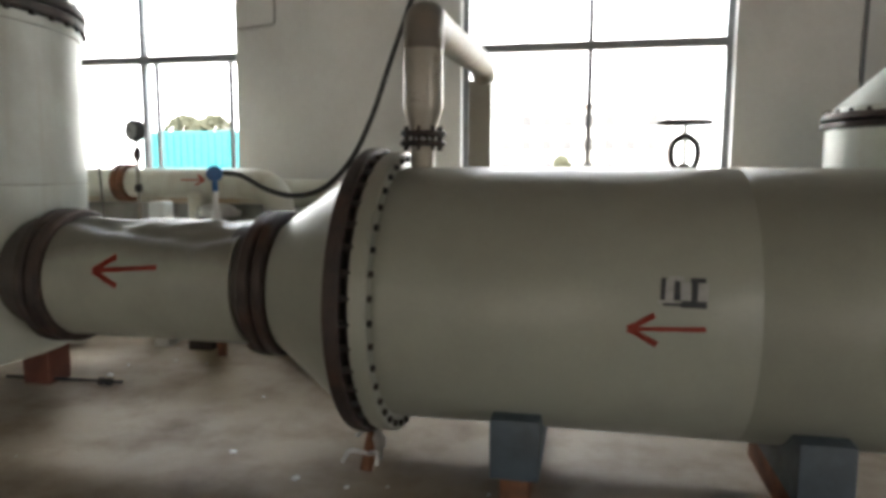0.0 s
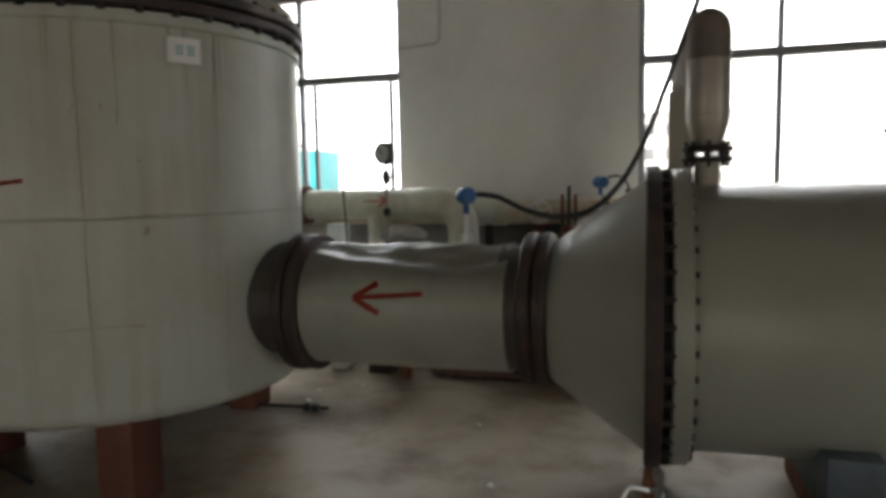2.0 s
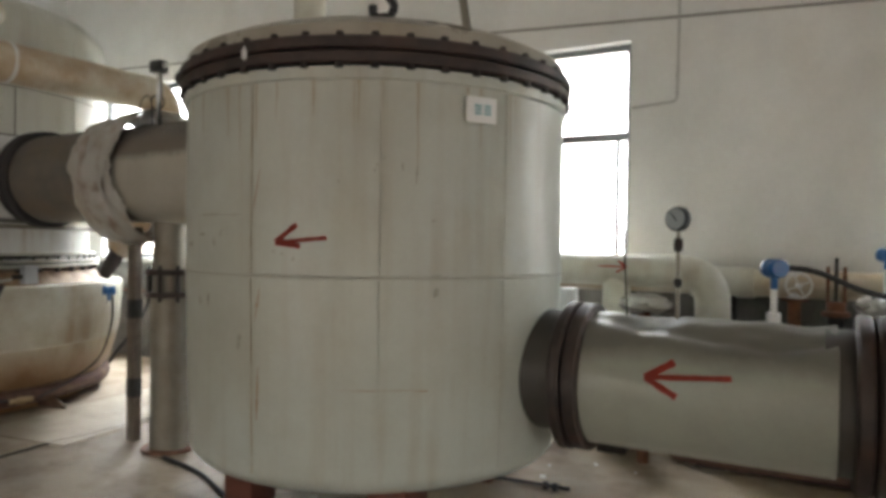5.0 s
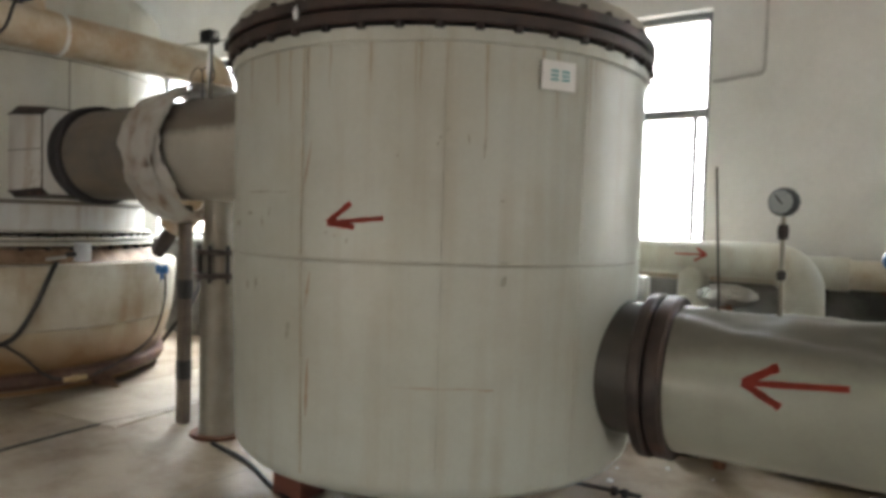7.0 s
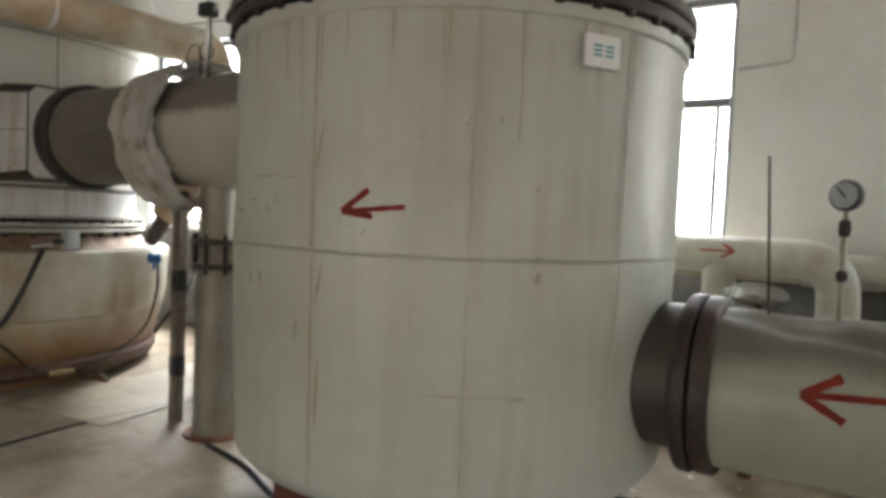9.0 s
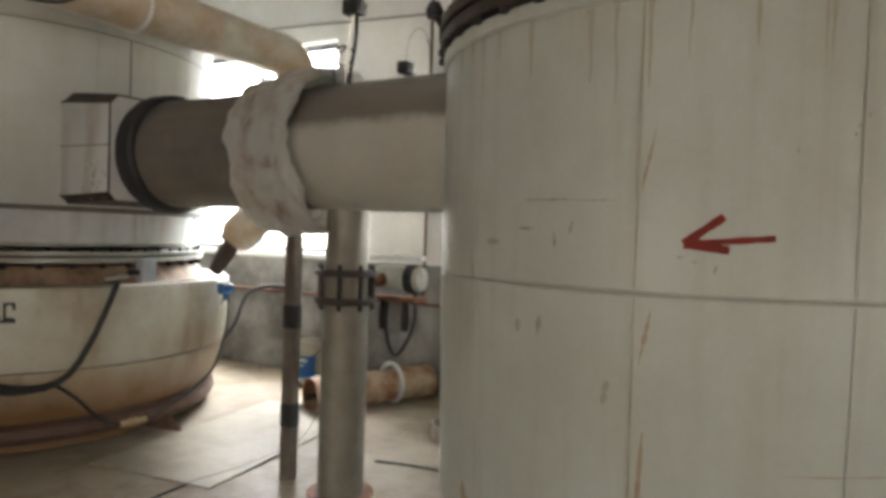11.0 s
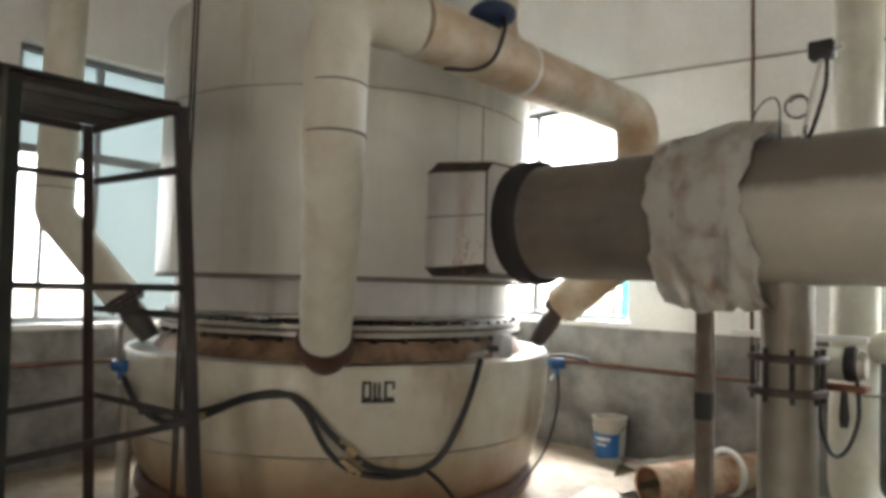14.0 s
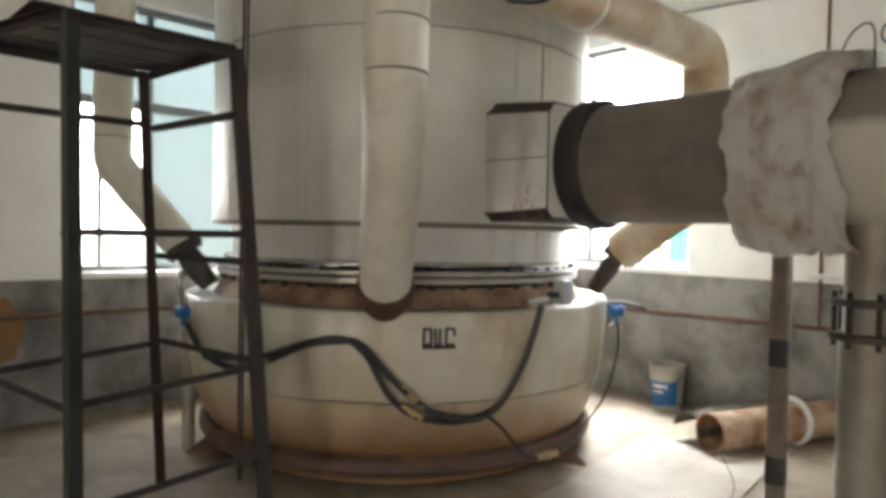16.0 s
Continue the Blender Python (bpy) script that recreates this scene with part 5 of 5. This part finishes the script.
foil_lump((-1.04, 5.3, 1.13), (0.1, 0.08, 0.07), 1.0, "bright crumpled foil lagging over a small valve")
foil_lump((-2.38, 5.12, 1.09), (0.17, 0.1, 0.07), 4.0, "dull crumpled foil lagging beside the product pipe")
single("white_cover_box", box((-3.06, 5.25, 0.0), (-2.93, 5.4, 1.16), 0.012), WHITE, "white painted box beside the product pipe", "box")

# low pipe, rods and cables on the floor
single("steam_pipe", tube(rounded([(-2.22, 5.4, 0.32), (-2.22, 5.21, 0.05), (-0.2, 5.21, 0.05), (1.5, 5.21, 0.05)], 0.1), 0.035, 14), BASERING, "red-brown rusted low pipe under the duct", "pipe")
rod = thing("tie_rod", (-2.9, 4.25, 0.0), "thin dark threaded rod with nuts under the drum", "rod")
part("bar", tube([(-3.45, 4.22, 0.03), (-2.62, 4.28, 0.03)], 0.012, 8), DARKSTEEL, rod)
for x in (-2.78, -2.72):
    part("nut", tube([(x, 4.265, 0.03), (x + 0.03, 4.267, 0.03)], 0.028, 6), DARKSTEEL, rod)
single("floor_cable", tube(curve_through([(-6.1, 2.6, 0.008), (-6.16, 3.3, 0.008), (-6.12, 3.7, 0.008), (-6.2, 4.3, 0.008), (-6.6, 5.0, 0.008)]), 0.007, 6), BLACK, "thin black cable lying on the floor", "cable")
single("floor_cable", tube(curve_through([(-5.5, 4.22, 0.012), (-5.3, 4.27, 0.012), (-5.05, 4.3, 0.012), (-4.7, 4.3, 0.012)]), 0.007, 8), BLACK, "short black cable lying on the floor", "cable")
single("floor_cable", tube(curve_through([(-5.2, 3.5, 0.012), (-4.75, 3.4, 0.012), (-4.3, 3.2, 0.012), (-3.6, 2.95, 0.012)]), 0.014, 8), BLACK, "black cable lying under the drum", "cable")
trap = thing("drain_cock", (-0.64, 3.45, 0.0), "small metal drain cock below the flange", "valve")
part("body", tube(curve_through([(-0.64, 3.5, 0.19), (-0.65, 3.46, 0.1), (-0.66, 3.42, 0.0)]), 0.03, 12), RUST, trap)
for d in (-0.08, 0.05):
    part("lever", tube(curve_through([(-0.65, 3.43, 0.08), (-0.65 + d, 3.4, 0.1), (-0.66 + d * 1.3, 3.38, 0.05)]), 0.011, 8), CHROME, trap)

# crane hook and slings over the drum
hook = thing("crane_hook", (-3.4, 3.4, 2.62), "black crane hook with wire slings above the drum lid", "hook")
part("hook", tube(curve_through([(-3.35, 3.3, 2.95), (-3.35, 3.3, 2.80), (-3.30, 3.3, 2.74), (-3.27, 3.3, 2.68), (-3.32, 3.3, 2.63), (-3.39, 3.3, 2.66), (-3.4, 3.3, 2.71)]), 0.022, 12), BLACKRUB, hook)
part("block", box((-3.41, 3.25, 2.95), (-3.29, 3.35, 3.2), 0.02), DARKSTEEL, hook)
for d in (-0.025, 0.025):
    part("rope", tube([(-3.35 + d, 3.3, 3.2), (-3.35 + d, 3.3, 5.0)], 0.007, 8), DARKSTEEL, hook)
for x, y, z in ((-3.75, 3.0, 2.5), (-3.05, 3.05, 2.49), (-3.1, 3.85, 2.5)):
    part("sling", tube([(-3.33, 3.3, 2.66), (x, y, z)], 0.007, 8), DARKSTEEL, hook)
single("davit_bar", tube([(-2.72, 3.05, 2.4), (-2.95, 3.3, 3.1)], 0.02, 8), BARE, "grey steel bar leaning on the drum lid", "bar")
lug = thing("clamp_lamp", (-4.36, 2.9, 2.25), "small dark clamp lamp on the drum flange", "lamp")
part("head", lathe([(0, 0), (0.03, 0.0), (0.035, 0.03), (0.02, 0.06), (0, 0.06)], (-4.42, 2.95, 2.34), None, 16), BLACK, lug)
part("arm", tube([(-4.42, 2.95, 2.35), (-4.36, 2.95, 2.27), (-4.28, 2.98, 2.26)], 0.012, 8), DARKSTEEL, lug)

# instruments on the overhead duct
inst = thing("coil_siphon_sensor", (-5.15, 3.42, 2.28), "black sensor head on a coiled siphon above the duct", "sensor")
part("head", box((-5.2, 3.35, 2.57), (-5.1, 3.43, 2.65), 0.012), BLACK, inst)
part("gland", tube([(-5.1, 3.39, 2.61), (-5.07, 3.39, 2.62)], 0.014, 10), CHROME, inst)
part("stem", tube([(-5.15, 3.39, 2.58), (-5.2, 3.42, 2.42), (-5.24, 3.46, 2.25)], 0.01, 8), CHROME, inst)
coil = [Vector((-5.27 + 0.05 * math.cos(a), 3.45 + 0.006 * a, 2.40 + 0.05 * math.sin(a))) for a in [0.35 * k for k in range(26)]]
part("coil", tube(coil, 0.005, 6), DARKSTEEL, inst)
part("cable", tube(curve_through([(-5.13, 3.39, 2.57), (-5.14, 3.4, 2.45), (-5.19, 3.43, 2.3), (-5.22, 3.46, 2.25)]), 0.009, 8), BLACK, inst)
single("capillary_tube", tube(curve_through([(-5.35, 3.5, 2.26), (-5.35, 3.49, 2.42), (-5.38, 3.48, 2.46), (-5.44, 3.48, 2.42), (-5.5, 3.5, 2.3)]), 0.004, 6), DARKSTEEL, "thin bent capillary tube above the duct", "tube")
inst2 = thing("coil_siphon_sensor", (-4.9, 3.5, 2.27), "small black sensor with a looped tube on the duct", "sensor")
part("head", box((-4.93, 3.46, 2.28), (-4.87, 3.54, 2.34), 0.008), BLACK, inst2)
part("tube", tube(curve_through([(-4.9, 3.5, 2.34), (-4.88, 3.5, 2.46), (-4.82, 3.5, 2.5), (-4.77, 3.5, 2.42), (-4.76, 3.5, 2.27)]), 0.004, 6), CHROME, inst2)

# riser pipe near the wall, its pot, and the valve set beside it
riser = thing("riser_pipe", (-5.3, 5.1, 0.2), "cream clad riser pipe with a low elbow", "pipe")
part("riser", tube(rounded([(-5.30, 5.1, 4.99), (-5.36, 5.1, 0.9), (-5.37, 5.1, 0.19), (-3.6, 5.1, 0.17)], 0.24, 10), 0.14, 36), PIPE, riser)
part("branch", tube([(-5.3, 5.1, 1.24), (-4.85, 5.02, 1.24)], 0.1, 28), PIPE, riser)
part("branch", tube(rounded([(-4.9, 5.2, 2.6), (-4.9, 5.2, 1.42), (-4.0, 5.2, 1.42)], 0.1), 0.06, 24), PIPE, riser)
part("end_cap", lathe([(0, -4.86), (0.06, -4.86), (0.06, -4.78), (0, -4.78)], (0, 5.01, 1.24), ALONG_X, 20), BLACK, riser)
part("wire_tie", ring(0.1, 0.143, -0.003, 0.003, (-5.3, 5.1, 0.95), None, 32, 0.001), DARKSTEEL, riser)
pot = thing("drip_pot", (-5.33, 5.0, 0.0), "white plastic drip pot under the elbow", "pot")
part("pot", lathe([(0, 0.0), (0.15, 0.0), (0.165, 0.01), (0.175, 0.11), (0.18, 0.115), (0.165, 0.115), (0.15, 0.02), (0, 0.02)], (-5.33, 4.98, 0), None, 36), GREYDUCT, pot)
ctrl = thing("control_valve", (-5.16, 4.1, 1.05), "pale control valve with a black head beside the drain leg", "valve")
part("body", lathe([(0, -0.1), (0.075, -0.1), (0.08, -0.09), (0.08, 0.09), (0.075, 0.1), (0, 0.1)], (-5.3, 4.05, 1.21), ALONG_X, 28), CREAM, ctrl)
part("head", lathe([(0, 0.0), (0.085, 0.0), (0.09, 0.02), (0.09, 0.05), (0.08, 0.06), (0, 0.06)], (-5.2, 4.08, 1.21), ALONG_X, 28), BLACK, ctrl)
part("cover", lathe([(0, 0.0), (0.075, 0.0), (0.07, 0.03), (0, 0.035)], (-5.14, 4.08, 1.21), ALONG_X, 28), GREYDUCT, ctrl)
part("plate", box((-5.45, 3.98, 1.08), (-5.1, 4.14, 1.105), 0.004), RUST, ctrl)
for x in (-5.36, -5.2):
    part("tap", lathe([(0, 0.9), (0.02, 0.9), (0.026, 0.95), (0.015, 1.08), (0, 1.08)], (x, 4.04, 0), None, 12), DARKSTEEL, ctrl)
part("nipple", tube([(PX, PY, 1.18), (-5.32, 4.05, 1.21)], 0.04, 16), RUST, ctrl)
part("loop_cable", tube(curve_through([(-5.3, 4.0, 1.07), (-5.29, 3.98, 0.9), (-5.24, 3.98, 0.77), (-5.18, 3.99, 0.8), (-5.14, 4.05, 0.95), (-5.15, 4.07, 1.15)]), 0.011, 8), BLACK, ctrl)
single("support_bracket", box((-5.75, 4.05, 1.32), (-5.1, 4.1, 1.35), 0.004), WHITE, "white flat bar along the control valve", "bar")

bm = bmesh.new()
spot = [bm.verts.new((WEST + 0.016, 1.36 + (0.16 + 0.05 * noise.noise(Vector((math.cos(a) * 2, math.sin(a) * 2, 0)))) * math.cos(a), 0.72 + (0.26 + 0.1 * noise.noise(Vector((math.cos(a) * 2, math.sin(a) * 2, 5)))) * math.sin(a))) for a in np.linspace(0, 2 * math.pi, 40)[:-1]]
bm.faces.new(spot)
single("rust_patch", bm, material("orange_rust_patch", (0.24, 0.13, 0.05), (0.16, 0.12, 0.08), 0.85, 0, 40, 5, 0.2, 0.9), "orange-brown rust patch on the cement dado", "stain", kind="structure", smooth=0)

single("slack_hose", tube(curve_through([(-7.75, 6.02, 0.86), (-8.0, 5.9, 0.9), (-8.24, 5.8, 0.8), (-8.22, 5.6, 0.5), (-8.3, 5.4, 0.22), (-8.4, 5.3, 0.02)]), 0.022, 10), BLACK, "slack black hose hanging from the wall line", "hose")

# wall fittings
COPPER = material("dull_red_brown_pipe_paint", (0.15, 0.075, 0.05), (0.10, 0.06, 0.045), 0.6, 0.1, 60, 8, 0.1)
single("copper_line", tube([(-10.3, 6.085, 0.83), (-5.5, 6.085, 0.83), (-3.9, 6.085, 0.83)], 0.018, 12), COPPER, "red-brown pipe line along the wall dado", "pipe")
single("copper_line", tube([(-10.41, -1.0, 0.83), (-10.41, 6.0, 0.83)], 0.018, 12), COPPER, "red-brown pipe line along the wall dado", "pipe")
single("copper_line", tube([(-6.28, 6.08, 0.83), (-6.28, 6.08, 4.9)], 0.014, 10), COPPER, "thin red-brown upright pipe on the wall", "pipe")
single("wall_cable", tube(bow((-10.4, 6.11, 3.72), (-4.3, 6.11, 3.45), 0.0) + bow((-4.2, 6.11, 3.44), (5.9, 6.11, 2.95), 0.02), 0.012, 8), material("grey_cable", (0.30, 0.29, 0.27), (0.24, 0.23, 0.21), 0.6), "thin grey cable along the upper wall", "cable")
single("wall_conduit", tube(rounded([(-2.34, 6.11, 4.95), (-2.36, 6.11, 2.66), (-2.72, 6.11, 2.63)], 0.05), 0.012, 10), material("grey_conduit", (0.52, 0.52, 0.5), (0.42, 0.42, 0.4), 0.5), "thin grey conduit down the wall to the window", "conduit")
single("wall_conduit", tube([(2.3, 6.11, 4.95), (2.27, 6.11, 1.9)], 0.014, 10), FRAME, "dark thin conduit down the wall", "conduit")
single("hanging_rod", tube([(-2.13, 3.58, 1.15), (-2.16, 3.57, 1.75)], 0.005, 6), DARKSTEEL, "thin dark upright rod standing on the duct", "rod")

# loose things on the floor
bucket = thing("paint_bucket", (-7.44, 5.86, 0.0), "grey-white plastic paint bucket with a blue label", "bucket")
part("pail", lathe([(0, 0.0), (0.12, 0.0), (0.127, 0.01), (0.146, 0.30), (0.152, 0.305), (0.152, 0.33), (0.147, 0.335), (0.15, 0.385), (0.158, 0.388), (0.158, 0.4), (0.145, 0.4), (0.12, 0.02), (0, 0.02)], (-7.44, 5.86, 0), None, 48), GREYDUCT, bucket)
bm = bmesh.new()
for z0, z1, a0, a1 in ((0.03, 0.27, -140, -25),):
    rows = []
    for k in range(13):
        t = k / 12
        a = radians(a0 + (a1 - a0) * t)
        lo, hi = z0 + 0.03 * t, z1 - 0.01 * math.sin(t * 3)
        rows.append([bm.verts.new((-7.44 + (0.1285 + 0.066 * z) * math.cos(a), 5.86 + (0.1285 + 0.066 * z) * math.sin(a), z)) for z in (lo, hi)])
    for a, b in zip(rows, rows[1:]):
        bm.faces.new((a[0], a[1], b[1], b[0]))
label = part("label", bm, BLUE, bucket, "blue paper label", 60)
for z0, z1, a0, a1 in ((0.2, 0.23, -120, -60), (0.16, 0.175, -115, -75)):
    bm = bmesh.new()
    rows = [[bm.verts.new((-7.44 + (0.1305 + 0.066 * z) * math.cos(radians(a)), 5.86 + (0.1305 + 0.066 * z) * math.sin(radians(a)), z)) for z in (z0, z1)] for a in np.linspace(a0, a1, 8)]
    for a, b in zip(rows, rows[1:]):
        bm.faces.new((a[0], a[1], b[1], b[0]))
    part("writing", bm, WHITE, label, "", 60)
part("handle", tube(curve_through([(-7.6, 5.86, 0.34), (-7.56, 5.74, 0.25), (-7.44, 5.69, 0.2), (-7.32, 5.74, 0.25), (-7.28, 5.86, 0.34)]), 0.004, 6), DARKSTEEL, bucket)
loose = thing("loose_pipe", (-6.5, 5.5, 0.0), "rusty offcut of wide pipe lying on the floor", "pipe")
a, b = Vector((-6.62, 4.9, 0.145)), Vector((-6.17, 6.02, 0.145))
d = (b - a).normalized()
turn = d.to_track_quat("Z", "Y").to_matrix().to_4x4()
part("tube", lathe([(0.125, 0.0), (0.14, 0.0), (0.14, (b - a).length), (0.125, (b - a).length)], a, turn, 36, None, 0, True), material("flaking_rusty_pipe", (0.46, 0.36, 0.24), (0.26, 0.10, 0.045), 0.6, 0.1, 60, 5, 0.25, 0.9, (0.28, 0.11, 0.05), 0.7, (3, 3, 5)), loose)
bm = bmesh.new()
rows = []
for j in range(13):
    # a sleeve split open and flattened beside the pipe
    mid = Vector((-6.84, 5.0, 0.0)).lerp(Vector((-6.57, 5.86, 0.0)), j / 12)
    rows.append([bm.verts.new(mid + Vector((0.14 * math.cos(q) * (1 + 0.12 * noise.noise(Vector((j * 0.5, q, 2)))), -0.05 * math.cos(q), 0.012 + 0.23 * math.sin(q) * (1 + 0.15 * noise.noise(Vector((j * 0.4, q, 7))))))) for q in np.linspace(0.0, 2.7, 18)])
for r0, r1 in zip(rows, rows[1:]):
    for k in range(17):
        bm.faces.new((r0[k], r0[k + 1], r1[k + 1], r1[k]))
bmesh.ops.solidify(bm, geom=bm.faces, thickness=0.012)
part("lagging", bm, material("grey_lagging", (0.17, 0.15, 0.115), (0.11, 0.095, 0.07), 0.9, 0, 60, 8, 0.4), loose, "crumpled grey lagging sleeve")
bm = bmesh.new()
mid = a + d * 0.8 + Vector((0, 0, 0.02))
circle = [mid + turn @ Vector((0.165 * math.cos(2 * math.pi * i / 32), 0.165 * math.sin(2 * math.pi * i / 32), 0)) for i in range(33)]
single("hose_ring", tube(circle, 0.022, 10), WHITE, "white plastic ring leaning over the loose pipe", "ring")

bm = box((-0.46, -0.9, 0.0), (0.46, 0.9, 0.012), 0.003)
bmesh.ops.transform(bm, matrix=Matrix.Translation((-6.57, 4.15, 0.001)) @ Matrix.Rotation(radians(7), 4, "Z"), verts=bm.verts)
single("cover_slab", bm, material("pale_cover_slab", (0.40, 0.345, 0.265), (0.29, 0.24, 0.175), 0.6, 0, 25, 2, 0.12, 0.8), "pale flat cover slab let into the floor", "slab", smooth=0)

bm = bmesh.new()
rnd = random.Random(5)
for i in range(70):
    x, y = rnd.gauss(-0.35, 0.28), rnd.gauss(2.85, 0.2)
    if i % 3 == 0:
        x, y = rnd.uniform(-3, 2.5), rnd.uniform(1.8, 5.5)
    k = rnd.uniform(0.004, 0.016)
    bmesh.ops.create_cube(bm, size=1, matrix=Matrix.LocRotScale((x, y, k * 0.3), Euler((rnd.uniform(-0.4, 0.4), rnd.uniform(-0.4, 0.4), rnd.uniform(0, 3))), Vector((k * 2, k * 1.3, k * 0.7))))
single("floor_chips", bm, WALL, "scattered pale chips of plaster on the floor", "debris", kind="stuff", smooth=0)

# outdoors
screen = thing("site_container", (-15.0, 25.0, -0.25), "teal painted site container in the yard", "container")
part("wall", box((-17.2, 25.0, 0.2), (-12.95, 27.0, 2.9), 0.03), TEAL, screen)
for i in range(14):
    part("rib", box((-17.1 + 0.3 * i, 24.96, 0.3), (-17.0 + 0.3 * i, 25.0, 2.8), 0), TEAL, screen, "", 0)
for x in (-16.6, -13.6):
    part("foot", box((x, 25.2, -0.25), (x + 0.3, 26.6, 0.2), 0), DARKSTEEL, screen, "", 0)


def tree(x, y, h):
    t = thing("tree", (x, y, -0.25), "green broadleaf tree beyond the yard", "tree", "trees beyond the yard")
    part("trunk", tube(curve_through([(x, y, -0.25), (x + 0.1, y, h * 0.3), (x - 0.05, y + 0.1, h * 0.6)]), 0.15, 10, None, True, [0.2 - 0.007 * k for k in range(17)]), BARK, t)
    bm = bmesh.new()
    for k in range(420):
        a, u = random.uniform(0, 6.28), random.random() ** 0.5
        z = random.uniform(0.38, 1.0)
        w = h * 0.36 * math.sin(math.pi * min(1, (z - 0.3) / 0.72)) ** 0.6
        c = Vector((x + math.cos(a) * u * w, y + math.sin(a) * u * w, h * z))
        bmesh.ops.create_icosphere(bm, subdivisions=1, radius=1, matrix=Matrix.LocRotScale(c, Euler((random.uniform(0, 3), random.uniform(0, 3), 0)), Vector((random.uniform(0.1, 0.3), random.uniform(0.1, 0.25), random.uniform(0.05, 0.13)))))
    part("crown", bm, LEAF, t, "", 0)


for x, y, h in ((-24, 42, 4.9), (-28, 45, 5.2), (-3, 86, 3.2)):
    tree(x, y, h)
house = thing("distant_building", (2.0, 90.0, -0.25), "pale three-storey building far beyond the yard", "building")
hw = part("wall", box((-12.0, 90.0, -0.25), (10.0, 100.0, 9.5), 0.05), WALL, house)
part("roof", box((-12.3, 89.7, 9.5), (10.3, 100.3, 9.9), 0.05), CEIL, house)
for i in range(8):
    for j in range(3):
        part("window", box((-11.0 + 2.6 * i, 89.93, 1.0 + 3 * j), (-9.6 + 2.6 * i, 90.0, 2.5 + 3 * j), 0.02), FRAME, hw, "", 0)

HAZE = bpy.data.materials.new("white_overcast_haze")
HAZE.use_nodes = True
HAZE.node_tree.nodes["Principled BSDF"].inputs["Base Color"].default_value = (0.8, 0.8, 0.8, 1)
HAZE.node_tree.nodes["Principled BSDF"].inputs["Emission Color"].default_value = (0.97, 0.99, 1.0, 1)
HAZE.node_tree.nodes["Principled BSDF"].inputs["Emission Strength"].default_value = 1.3
single("backdrop", box((-160, 130, -0.25), (120, 131, 70), 0), HAZE, "white overcast sky low over the yard", "sky", kind="structure", smooth=0)
single("backdrop", box((-131, -60, -0.25), (-130, 130, 70), 0), HAZE, "white overcast sky low over the yard", "sky", kind="structure", smooth=0)
